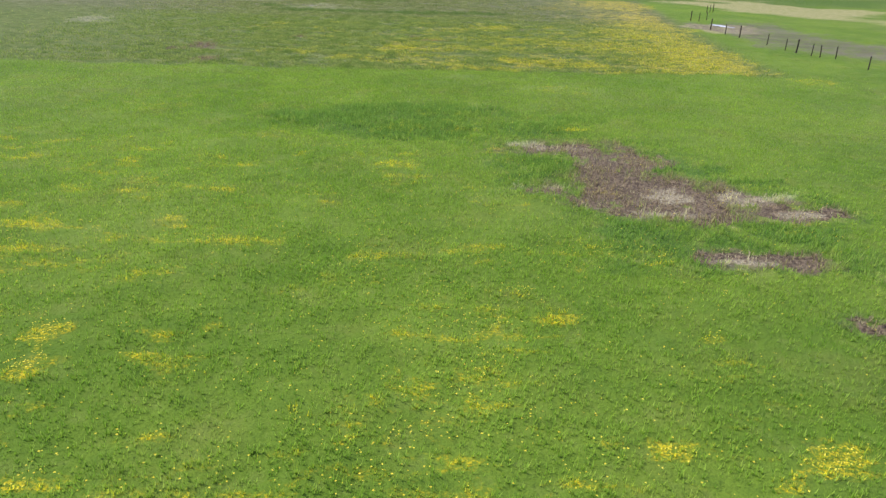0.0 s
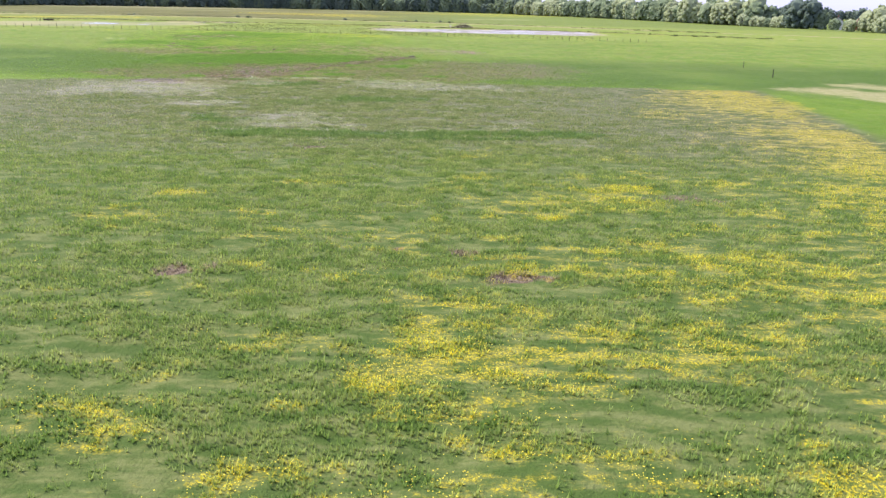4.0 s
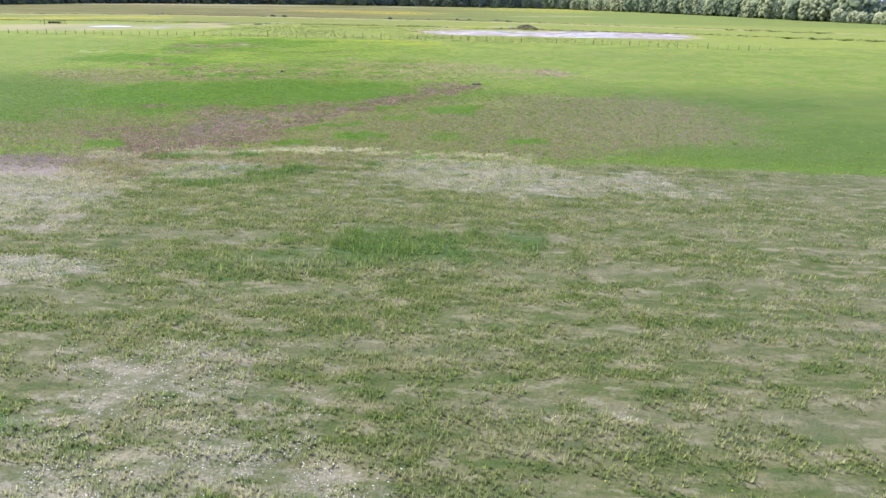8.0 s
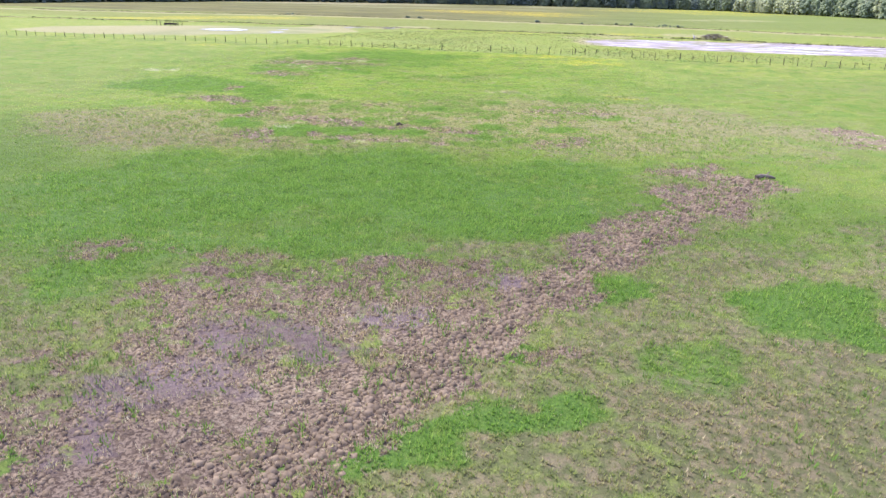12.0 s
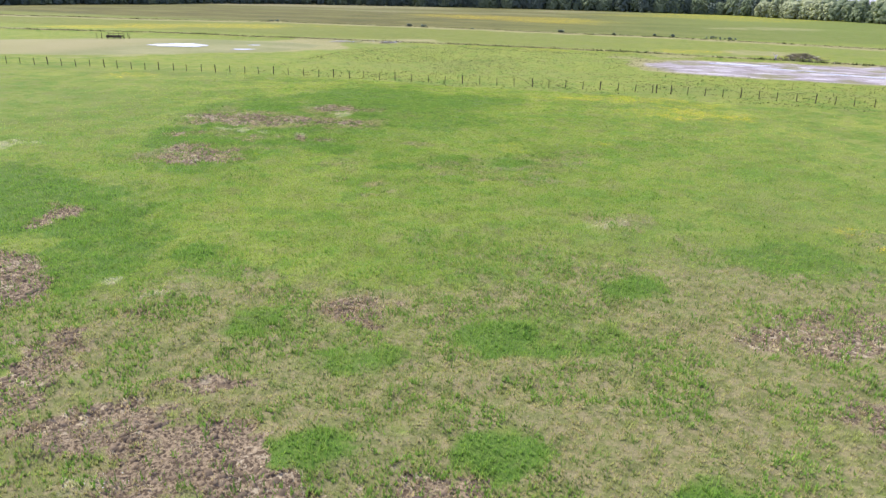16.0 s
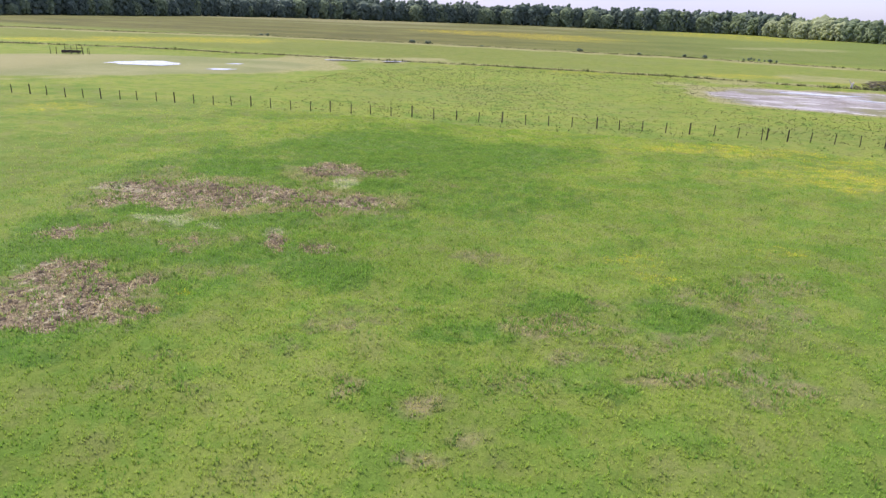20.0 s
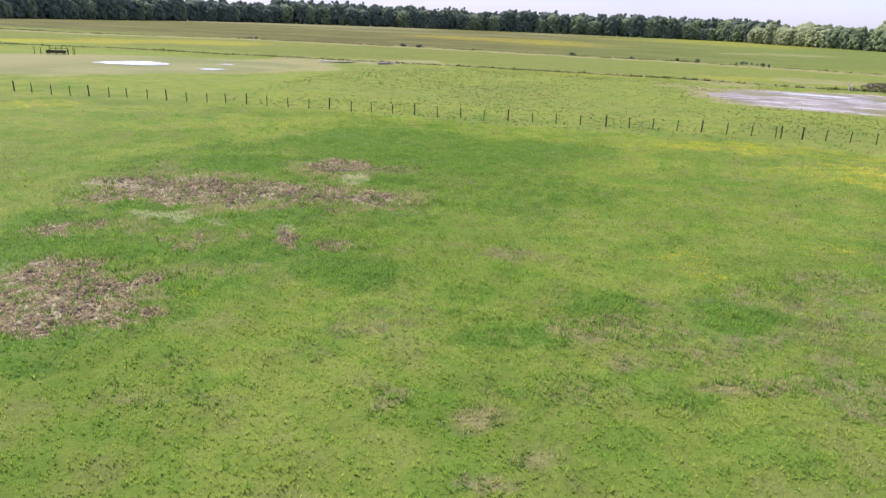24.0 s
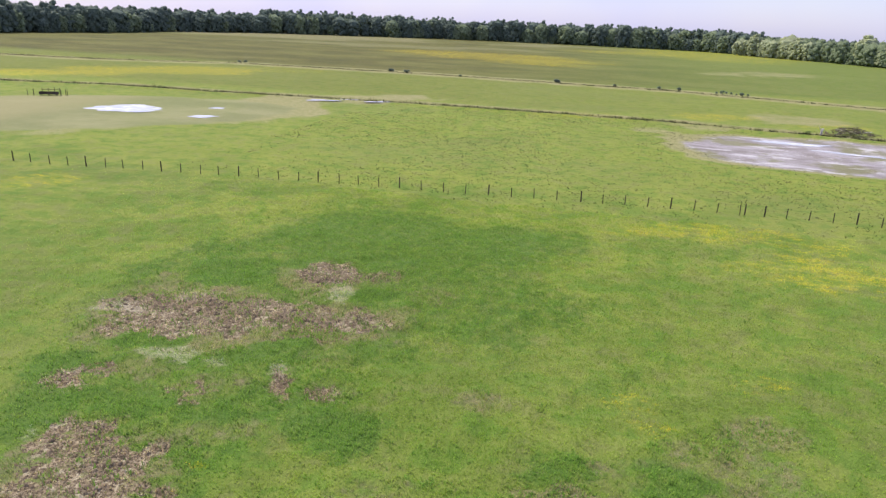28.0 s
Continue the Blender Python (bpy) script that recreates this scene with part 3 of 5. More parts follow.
LUSH_0 = [
    (-73.0, 217.0, 1.3, 0.6, 21.0, 0.9),
    (-66.8, 217.4, 1.3, 0.5, 21.0, 0.9),
    (-68.5, 217.9, 0.8, 0.4, 21.0, 0.8),
    (-66.3, 225.2, 1.6, 0.7, 22.0, 0.9),
    (-76.1, 219.5, 1.6, 0.8, 22.0, 0.8),
    (-67.1, 214.2, 0.9, 0.5, 20.0, 0.7),
    (-62.1, 218.8, 1.4, 0.6, 21.0, 0.6),
    (-49.9, 218.1, 1.3, 0.7, 20.0, 0.6),
    (-53.8, 213.8, 1.1, 0.5, 19.0, 0.5),
    (-48.2, 211.9, 1.2, 0.5, 18.0, 0.5),
    (-73.2, 233.4, 1.8, 1.0, 25.0, 0.8),
    (-64.3, 233.8, 1.4, 0.9, 24.0, 0.8),
]
SOIL = (SOIL_0, SOIL_1, SOIL_2, SOIL_3, SOIL_4, SOIL_5, SOIL_6, SOIL_7,)
YELLOW = (YELLOW_1, YELLOW_2, YELLOW_3, YELLOW_4, YELLOW_5, YELLOW_6,)
PALE_0 = [
    (-38.3, 118.5, 9.2, 4.9, 10.0, 0.9),
    (-43.6, 114.5, 3.8, 3.4, 10.0, 0.8),
    (-28.4, 125.3, 3.5, 2.3, 11.0, 0.6),
    (-8.1, 125.6, 7.2, 3.5, 11.0, 0.7),
    (-17.7, 98.8, 3.4, 2.3, 7.0, 0.45),
]
PALE = (PALE_0, PALE_1, PALE_2, PALE_3, PALE_4,)
LUSH = (LUSH_0, LUSH_1, LUSH_2, LUSH_3, LUSH_4, LUSH_5, LUSH_6, LUSH_7, LUSH_8,)
DRY = (DRY_0, DRY_1, DRY_2, DRY_3,)
TAN = (TAN_1,)
MUD = (MUD_1,)
MUD_TRACK = [(-33.0, 128.5), (-29.9, 135.3), (-26.8, 141.8), (-24.0, 150.2), (-19.4, 160.7), (-13.5, 171.5)]
DITCH_FAR = [(-420, 385), (-265, 402), (-223, 410), (-186, 428), (-127, 432), (-67, 428), (-28, 423), (25, 405), (90, 372), (200, 310)]
DITCH_NEAR = [(-300, 315), (-193, 331), (-168, 338), (-117, 341), (-92, 344), (-58, 344), (-31, 342), (-9, 339), (40, 330), (120, 300)]


def hashed(ix, iy, seed):
    h = (ix.astype(np.int64) * 374761393 + iy.astype(np.int64) * 668265263 + seed * 974634777) & 0x7FFFFFFF
    h = ((h ^ (h >> 13)) * 1274126177) & 0x7FFFFFFF
    return ((h ^ (h >> 16)) & 0xFFFF) / 65535.0


def vnoise(x, y, seed=0):
    """Smooth value noise, 0 to 1."""
    ix, iy = np.floor(x), np.floor(y)
    u, v = x - ix, y - iy
    u, v = u * u * (3 - 2 * u), v * v * (3 - 2 * v)
    a, b = hashed(ix, iy, seed), hashed(ix + 1, iy, seed)
    c, d = hashed(ix, iy + 1, seed), hashed(ix + 1, iy + 1, seed)
    return (a * (1 - u) + b * u) * (1 - v) + (c * (1 - u) + d * u) * v


def fnoise(x, y, seed=0, octaves=4):
    total, amp, s = 0, 0.5, 0
    for k in range(octaves):
        total, s = total + amp * vnoise(x * 2**k, y * 2**k, seed + 7 * k), s + amp
        amp *= 0.55
    return total / s


def smooth(a, b, x):
    t = np.clip((x - a) / (b - a), 0, 1)
    return t * t * (3 - 2 * t)


def blobs(x, y, *lists, grow=1.35):
    """Ragged patches, 0 to 1."""
    out = np.zeros_like(x)
    order = np.argsort(y)
    sorted_y = y[order]
    for rows in lists:
        for cx, cy, a, b, turn, strength in rows:
            a, b = grow * a, grow * b
            reach = 2.0 * max(a, b)
            sel = order[np.searchsorted(sorted_y, cy - reach):np.searchsorted(sorted_y, cy + reach)]
            sel = sel[np.abs(x[sel] - cx) < reach]
            if not len(sel):
                continue
            px, py = x[sel], y[sel]
            c, s = math.cos(radians(turn)), math.sin(radians(turn))
            size = math.sqrt(a * b)
            wob = 1.6 * (fnoise(px / size * 1.3 + cx, py / size * 1.3 + cy, 3, 4) - 0.5)
            u, v = ((px - cx) * c + (py - cy) * s) / a, (-(px - cx) * s + (py - cy) * c) / b
            d = np.sqrt(u * u + v * v) + wob
            out[sel] = np.maximum(out[sel], min(1.0, 1.2 * strength) * smooth(1.4, 0.6, d))
    return out


def near_line(x, y, pts):
    """Distance to a line through pts."""
    best = np.full_like(x, 1e9)
    for (ax, ay), (bx, by) in zip(pts, pts[1:]):
        dx, dy = bx - ax, by - ay
        t = np.clip(((x - ax) * dx + (y - ay) * dy) / (dx * dx + dy * dy), 0, 1)
        best = np.minimum(best, np.hypot(x - ax - t * dx, y - ay - t * dy))
    return best


def strip_edges(x):
    """The two borders of the mown strip."""
    w = (vnoise(x * 0.35, x * 0, 5) - 0.5) * 1.2
    return 49.2 + 0.07 * x + w, 130.2 - 0.05 * np.maximum(0, -x - 28) * 5 + w


def masks(x, y):
    """Two sets of four ground masks: soil, yellow, pale, lush; dry, tan, mown strip, mud."""
    e1, e2 = strip_edges(x)
    strip = smooth(e1 - 0.35, e1 + 0.35, y) * smooth(e2 + 0.8, e2 - 0.8, y)
    strip = strip * smooth(26.0, 23.0, x - (y - 50) * 0.115 + 1.2 * (fnoise(x * 0.3, y * 0.3, 24) - 0.5))
    soil = (0.95 - 0.17 * smooth(200, 206, y)) * blobs(x, y, *SOIL)
    track = near_line(x, y, MUD_TRACK) + 1.6 * (fnoise(x * 0.6, y * 0.6, 11) - 0.5)
    soil = np.maximum(soil, 0.85 * smooth(1.5, 0.3, track))
    ditch = np.minimum(near_line(x, y, DITCH_FAR), near_line(x, y, DITCH_NEAR))
    yellow = 0.62 * blobs(x, y, *YELLOW, grow=1.15) * (1 + 0.4 * smooth(250, 300, y) + 0.35 * smooth(52, 46, y))
    # buttercups thicken towards the right edge of the strip
    edge = 22.6 + (y - 50) * 0.115
    wedge = smooth(edge - 20, edge - 1, x) * smooth(edge + 2.5, edge - 1.0, x) * strip
    yellow = np.maximum(yellow, wedge * (0.1 + 0.95 * fnoise(x * 0.12, y * 0.3, 21)))
    yellow = np.maximum(yellow, 0.5 * strip * smooth(-28, 8, x) * smooth(105, 62, y) * smooth(0.42, 0.66, fnoise(x * 0.25, y * 0.6, 25)))
    near = smooth(48, 20, y) * smooth(20, 2, x)
    yellow = np.maximum(yellow, 0.3 * near * smooth(0.4, 0.7, fnoise(x * 0.5, y * 0.5, 23)))
    pale = 0.85 * blobs(x, y, *PALE, grow=1.1)
    lush = blobs(x, y, *LUSH)
    halo = [(cx, cy, 1.5 * a, 1.5 * b, turn, 0.6 * s) for rows in SOIL for cx, cy, a, b, turn, s in rows]
    dry = np.maximum(blobs(x, y, *DRY, DULL), blobs(x, y, halo))
    dry = dry * (1 - 0.8 * smooth(0.25, 0.95, lush))
    rim = [(cx, cy, 2.0 * a, 2.0 * b, turn, 0.55 * s) for rows in SOIL for cx, cy, a, b, turn, s in rows if cy < 45 or cy > 200]
    lush = np.maximum(lush, blobs(x, y, rim))
    tan = np.maximum(blobs(x, y, *TAN), 0.85 * smooth(4.5, 1.5, ditch * np.where(y > 368, 0.55, 1.0) + 1.5 * (fnoise(x * 0.2, y * 0.2, 31) - 0.5)))
    tan = np.maximum(tan, 0.95 * smooth(4.4, 2.6, near_line(x, y - 6.5, DITCH_FAR)) * smooth(-230, -180, x))
    shore = pond(x, y) + 0.22 * (fnoise(x * 0.15, y * 0.15, 35) - 0.5)
    mud = smooth(1.06, 0.94, shore)
    tan = np.maximum(tan, 0.9 * smooth(0.96, 1.02, shore) * smooth(1.14, 1.05, shore))
    mud = np.maximum(mud, blobs(x, y, *MUD))
    return np.stack([soil, yellow, pale, lush], 1), np.stack([dry, tan, strip, mud], 1)


def pond(x, y):
    """1 at the shore of the drying pond, less inside."""
    return (np.abs((x - 6) / 42) ** 3 + np.abs((y - 314) / 18) ** 3) ** (1 / 3)


def height(x, y):
    """Gentle hummocks, and the two ditches."""
    z = 0.10 * (fnoise(x * 0.45, y * 0.45, 41, 3) - 0.5) + (0.2 + 0.16 * smooth(150, 175, y)) * (fnoise(x * 0.95, y * 1.05, 43, 2) - 0.5) * smooth(275, 255, y) + 0.25 * (fnoise(x * 0.05, y * 0.05, 42, 2) - 0.5)
    z = z * smooth(900, 300, y) * smooth(0.8, 1.3, pond(x, y)) - 0.1 * smooth(1.2, 0.8, pond(x, y))
    for line in (DITCH_FAR, DITCH_NEAR):
        d = near_line(x, y, line)
        z = z - 0.9 * smooth(1.8, 0.4, d) + 0.35 * smooth(5.0, 3.0, d) * smooth(1.6, 2.6, d)
    return z


# ---- materials ----
def material(name, rough=0.8, spec=0.3):
    m = bpy.data.materials.new(name)
    m.use_nodes = True
    b = m.node_tree.nodes["Principled BSDF"]
    b.inputs["Roughness"].default_value = rough
    b.inputs["Specular IOR Level"].default_value = spec
    return m, m.node_tree.nodes, m.node_tree.links, b


class Graph:
    """Shortcuts for shader nodes."""

    def __init__(self, m):
        self.n, self.l = m.node_tree.nodes, m.node_tree.links
        self.pos = self.n.new("ShaderNodeNewGeometry").outputs["Position"]

    def put(self, socket, value):
        if isinstance(value, bpy.types.NodeSocket):
            self.l.new(value, socket)
        else:
            socket.default_value = value

    def noise(self, scale, detail=4.0, rough=0.55, stretch=None, at=None):
        t = self.n.new("ShaderNodeTexNoise")
        src = at or self.pos
        if stretch:
            mp = self.n.new("ShaderNodeMapping")
            mp.inputs["Scale"].default_value = stretch
            self.l.new(src, mp.inputs[0])
            src = mp.outputs[0]
        self.l.new(src, t.inputs["Vector"])
        t.inputs["Scale"].default_value, t.inputs["Detail"].default_value, t.inputs["Roughness"].default_value = scale, detail, rough
        return t.outputs["Fac"]

    def ramp(self, x, a, b, lo=0.0, hi=1.0):
        r = self.n.new("ShaderNodeMapRange")
        r.interpolation_type = "SMOOTHSTEP"
        for i, v in enumerate((x, a, b, lo, hi)):
            self.put(r.inputs[i], v)
        return r.outputs[0]

    def math(self, op, a, b=0.0):
        r = self.n.new("ShaderNodeMath")
        r.operation = op
        self.put(r.inputs[0], a), self.put(r.inputs[1], b)
        return r.outputs[0]

    def mix(self, fac, a, b, blend="MIX"):
        r = self.n.new("ShaderNodeMix")
        r.data_type, r.blend_type = "RGBA", blend
        for s, v in ((r.inputs["Factor"], fac), (r.inputs["A"], a), (r.inputs["B"], b)):
            if isinstance(v, tuple):
                v = (*v, 1.0)
            self.put(s, v)
        return r.outputs["Result"]

    def attr(self, name):
        a = self.n.new("ShaderNodeAttribute")
        a.attribute_name = name
        return a

    def lifted(self, up, *shaders):
        """Normals leaning upwards, as soft tufts of many thin leaves shade."""
        v = self.n.new("ShaderNodeVectorMath")
        v.operation = "ADD"
        self.l.new(self.n.new("ShaderNodeNewGeometry").outputs["Normal"], v.inputs[0])
        v.inputs[1].default_value = (0.0, 0.0, up)
        w = self.n.new("ShaderNodeVectorMath")
        w.operation = "NORMALIZE"
        self.l.new(v.outputs[0], w.inputs[0])
        for sh in shaders:
            self.l.new(w.outputs[0], sh.inputs["Normal"])

    def bump(self, h, strength, distance, bsdf):
        b = self.n.new("ShaderNodeBump")
        b.inputs["Strength"].default_value, b.inputs["Distance"].default_value = strength, distance
        self.l.new(h, b.inputs["Height"])
        self.l.new(b.outputs[0], bsdf.inputs["Normal"])


def meadow_material(name, blades):
    """The pasture: the masks of the plan, broken up by noise. blades: for the tufts that stand on it."""
    m, n, l, bsdf = material(name, 0.9, 0.12)
    g = Graph(m)
    a, b = g.attr("cover"), g.attr("state")
    sa, sb = n.new("ShaderNodeSeparateColor"), n.new("ShaderNodeSeparateColor")
    l.new(a.outputs["Color"], sa.inputs[0]), l.new(b.outputs["Color"], sb.inputs[0])
    soil, yellow, pale, lush = sa.outputs[0], sa.outputs[1], sa.outputs[2], a.outputs["Alpha"]
    dry, tan, strip, mud = sb.outputs[0], sb.outputs[1], sb.outputs[2], b.outputs["Alpha"]
    streak = g.noise(1.0, 4.0, 0.65, (0.30, 1.2, 1.0))
    far_streak = g.noise(1.0, 6.0, 0.7, (0.022, 0.034, 1.0))
    clump = g.noise(2.6, 5.0, 0.65)
    patchy = g.noise(0.38, 5.0, 0.65)
    dash = g.noise(1.0, 4.0, 0.65, (0.75, 1.9, 1.0))
    fine, mid, broad, vast = g.noise(9.0, 5.0, 0.7), g.noise(1.1, 6.0, 0.68), g.noise(0.13, 4.0), g.noise(0.02, 3.0)
    sep = n.new("ShaderNodeSeparateXYZ")
    l.new(g.pos, sep.inputs[0])
    rough = g.ramp(g.math("MAXIMUM", lush, g.math("MAXIMUM", dry, soil)), 0.1, 0.6, 0.32, 1.0)
    grass = g.mix(g.ramp(broad, 0.35, 0.65), (0.098, 0.172, 0.018), (0.138, 0.215, 0.025))
    grazed = g.mix(g.ramp(broad, 0.35, 0.65), (0.142, 0.202, 0.033), (0.188, 0.240, 0.046))
    ripe = g.math("MULTIPLY", g.ramp(sep.outputs[1], 222.0, 262.0), g.ramp(sep.outputs[1], 440.0, 425.0))
    grazed = g.mix(g.math("MULTIPLY", ripe, g.ramp(broad, 0.38, 0.65, g.ramp(sep.outputs[1], 262.0, 275.0, 0.05, 0.5), 0.65)), grazed, (0.285, 0.315, 0.056))
    grazed = g.mix(g.ramp(vast, 0.45, 0.65, 0.0, 0.35), grazed, (0.225, 0.270, 0.060))
    uneven = g.math("MAXIMUM", rough, 0.62)
    grazed = g.mix(g.math("MULTIPLY", uneven, g.ramp(patchy, 0.52, 0.62, 0.0, 0.6)), grazed, (0.205, 0.196, 0.082))
    grazed = g.mix(g.math("MULTIPLY", uneven, g.ramp(patchy, 0.50, 0.42, 0.0, 0.85)), grazed, (0.100, 0.200, 0.026))
    grass = g.mix(g.ramp(patchy, 0.50, 0.66, 0.0, 0.35), grass, (0.165, 0.190, 0.040))
    # cloud shade put into the colour between the mown strip and the poached ground
    shade_band = g.math("MULTIPLY", g.ramp(sep.outputs[1], 186.0, 160.0), g.ramp(g.noise(0.05, 3.0), 0.3, 0.5, 0.55, 1.0))
    grazed = g.mix(shade_band, grazed, g.mix(g.ramp(mid, 0.38, 0.62), (0.056, 0.108, 0.016), (0.092, 0.148, 0.024)))
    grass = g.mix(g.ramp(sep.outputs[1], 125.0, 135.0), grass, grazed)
    # far olive-brown growth, with cloud shade darkened into its colour
    shaded_heath = g.mix(g.ramp(far_streak, 0.32, 0.7), (0.092, 0.086, 0.030), (0.172, 0.150, 0.044))
    tall = g.math("MULTIPLY", g.math("ADD", g.ramp(sep.outputs[1], 345.0, 360.0, 0.0, 0.4), g.ramp(sep.outputs[1], 428.0, 450.0, 0.0, 0.6)), g.ramp(sep.outputs[0], 60.0, -150.0, 0.25, 1.0))
    grass = g.mix(tall, grass, shaded_heath)
    grass = g.mix(g.math("MULTIPLY", rough, g.ramp(clump, 0.51, 0.60, 0.0, 0.6)), grass, (0.066, 0.122, 0.016))
    grass = g.mix(g.math("MULTIPLY", rough, g.ramp(fine, 0.48, 0.66, 0.0, 0.55)), grass, (0.052, 0.100, 0.016))
    grass = g.mix(g.math("MULTIPLY", rough, g.ramp(clump, 0.46, 0.36, 0.0, 0.35)), grass, (0.190, 0.265, 0.055))
    grass = g.mix(g.math("MULTIPLY", rough, g.ramp(mid, 0.52, 0.60, 0.0, 0.6)), grass, (0.056, 0.122, 0.016))
    grass = g.mix(g.math("MULTIPLY", rough, g.ramp(mid, 0.46, 0.39, 0.0, 0.5)), grass, (0.225, 0.250, 0.072))
    grass = g.mix(g.ramp(far_streak, 0.45, 0.7, 0.0, 0.4), grass, (0.15, 0.18, 0.055))
    green_end = g.ramp(g.math("ADD", sep.outputs[1], g.math("MULTIPLY", broad, 20.0)), 108.0, 88.0)
    # mown grass: a duller growth, its colour also darkened for cloud shade
    mown = g.mix(g.ramp(streak, 0.42, 0.60), (0.092, 0.114, 0.036), (0.160, 0.158, 0.078))
    mown = g.mix(g.ramp(clump, 0.50, 0.62, 0.0, 0.5), mown, (0.075, 0.105, 0.030))
    mown = g.mix(g.ramp(dash, 0.53, 0.63, 0.0, 0.75), mown, (0.235, 0.222, 0.135))
    mown = g.mix(g.ramp(dash, 0.47, 0.39, 0.0, 0.75), mown, (0.062, 0.098, 0.026))
    mown = g.mix(g.ramp(fine, 0.48, 0.70, 0.0, 0.55), mown, (0.050, 0.072, 0.024))
    mown = g.mix(g.ramp(g.noise(1.0, 4.0, 0.6, (0.09, 0.42, 1.0)), 0.46, 0.62, 0.0, 0.28), mown, (0.185, 0.176, 0.110))
    mown = g.mix(g.math("MULTIPLY", green_end, 0.85), mown, g.mix(g.ramp(dash, 0.40, 0.62), (0.070, 0.116, 0.022), (0.155, 0.184, 0.052)))
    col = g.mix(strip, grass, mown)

    def spread(mask, scale_noise, wide=0.55, torn=3.0):
        """Where a mask holds, with an edge torn by noise."""
        v = g.math("ADD", mask, g.math("MULTIPLY", g.math("SUBTRACT", g.math("ADD", g.math("MULTIPLY", scale_noise, 0.75), g.math("MULTIPLY", clump, 0.25)), 0.5), torn))
        return g.math("MULTIPLY", g.ramp(v, 0.5 - wide / 2, 0.5 + wide / 2), g.ramp(mask, 0.02, 0.2))

    bright = g.mix(g.ramp(fine, 0.40, 0.60), (0.058, 0.126, 0.020), (0.112, 0.196, 0.034))
    fresh = g.mix(strip, g.mix(g.ramp(sep.outputs[1], 168.0, 180.0), g.mix(g.ramp(fine, 0.40, 0.60), (0.050, 0.112, 0.018), (0.096, 0.172, 0.029)), bright), g.mix(fine, (0.036, 0.078, 0.018), (0.075, 0.125, 0.030)))
    col = g.mix(g.math("MULTIPLY", spread(lush, g.math("ADD", g.math("MULTIPLY", mid, 0.6), g.math("MULTIPLY", patchy, 0.4)), 0.9, 3.4), 0.86), col, fresh)
    # dry grass turns darker inside the painted cloud shade
    col = g.mix(g.math("MULTIPLY", spread(dry, mid, 0.5, 2.4), 0.85), col, g.mix(g.ramp(clump, 0.42, 0.58), g.mix(shade_band, (0.265, 0.225, 0.120), (0.190, 0.148, 0.092)), g.mix(shade_band, (0.170, 0.178, 0.066), (0.108, 0.106, 0.050))))
    col = g.mix(g.math("MULTIPLY", spread(tan, broad, 0.6, 1.2), 0.9), col, g.mix(g.ramp(mid, 0.4, 0.6), (0.335, 0.305, 0.150), (0.250, 0.245, 0.100)))
    # the shallow pan round the small pools: olive mud with a trodden, paler side
    pan_x = g.math("DIVIDE", g.math("SUBTRACT", sep.outputs[0], -146.0), 36.0)
    pan_y = g.math("DIVIDE", g.math("SUBTRACT", sep.outputs[1], g.math("ADD", 297.0, g.math("MULTIPLY", g.math("SUBTRACT", sep.outputs[0], -146.0), 0.42))), 26.0)
    pan = g.math("ADD", g.math("SQRT", g.math("ADD", g.math("MULTIPLY", pan_x, pan_x), g.math("MULTIPLY", pan_y, pan_y))), g.math("MULTIPLY", g.math("SUBTRACT", broad, 0.5), 0.25))
    pan_mud = g.mix(g.ramp(far_streak, 0.42, 0.62), (0.205, 0.218, 0.092), (0.285, 0.282, 0.135))
    pan_mud = g.mix(g.ramp(sep.outputs[0], -140.0, -152.0, 0.0, 0.6), pan_mud, (0.335, 0.300, 0.150))
    col = g.mix(g.ramp(pan, 1.06, 0.96, 0.0, 0.9), col, pan_mud)
    # earth is darker too where the cloud shade is painted
    earth = g.mix(g.ramp(fine, 0.42, 0.58), g.mix(shade_band, (0.090, 0.066, 0.042), (0.070, 0.050, 0.036)), g.mix(shade_band, (0.325, 0.255, 0.158), (0.205, 0.158, 0.108)))
    earth = g.mix(g.ramp(g.noise(1.7, 5.0, 0.7), 0.52, 0.62, 0.0, 0.6), earth, (0.090, 0.064, 0.042))
    earth = g.mix(g.math("MULTIPLY", g.ramp(g.noise(3.2, 5.0, 0.7), 0.53, 0.61, 0.0, 0.8), g.math("MULTIPLY", g.ramp(g.noise(0.22, 2.0), 0.42, 0.56), g.math("SUBTRACT", 1.0, shade_band))), earth, (0.52, 0.45, 0.30))
    col = g.mix(spread(soil, g.math("ADD", g.math("MULTIPLY", mid, 0.55), g.math("MULTIPLY", patchy, 0.45)), 0.25, 4.8), col, earth)
    # drying silt: mauve-grey, olive where weed covers it, with pale crusts and painted sky reflection
    silt_sky = g.mix(g.ramp(g.noise(1.0, 5.0, 0.65, (0.14, 0.22, 1.0)), 0.40, 0.60), g.mix(g.ramp(sep.outputs[1], 250.0, 290.0), (0.125, 0.095, 0.088), (0.265, 0.230, 0.232)), g.mix(g.ramp(sep.outputs[1], 250.0, 290.0), (0.180, 0.140, 0.136), (0.420, 0.385, 0.405)))
    silt_sky = g.mix(g.math("MULTIPLY", g.ramp(g.noise(0.09, 4.0, 0.6), 0.50, 0.60, 0.0, 0.8), g.ramp(sep.outputs[1], 290.0, 296.0)), silt_sky, (0.215, 0.210, 0.100))
    silt_sky = g.mix(g.math("MULTIPLY", g.ramp(g.noise(1.0, 5.0, 0.65, (0.12, 0.32, 1.0)), 0.55, 0.62, 0.0, 0.85), g.ramp(sep.outputs[1], 290.0, 296.0)), silt_sky, (0.66, 0.63, 0.64))
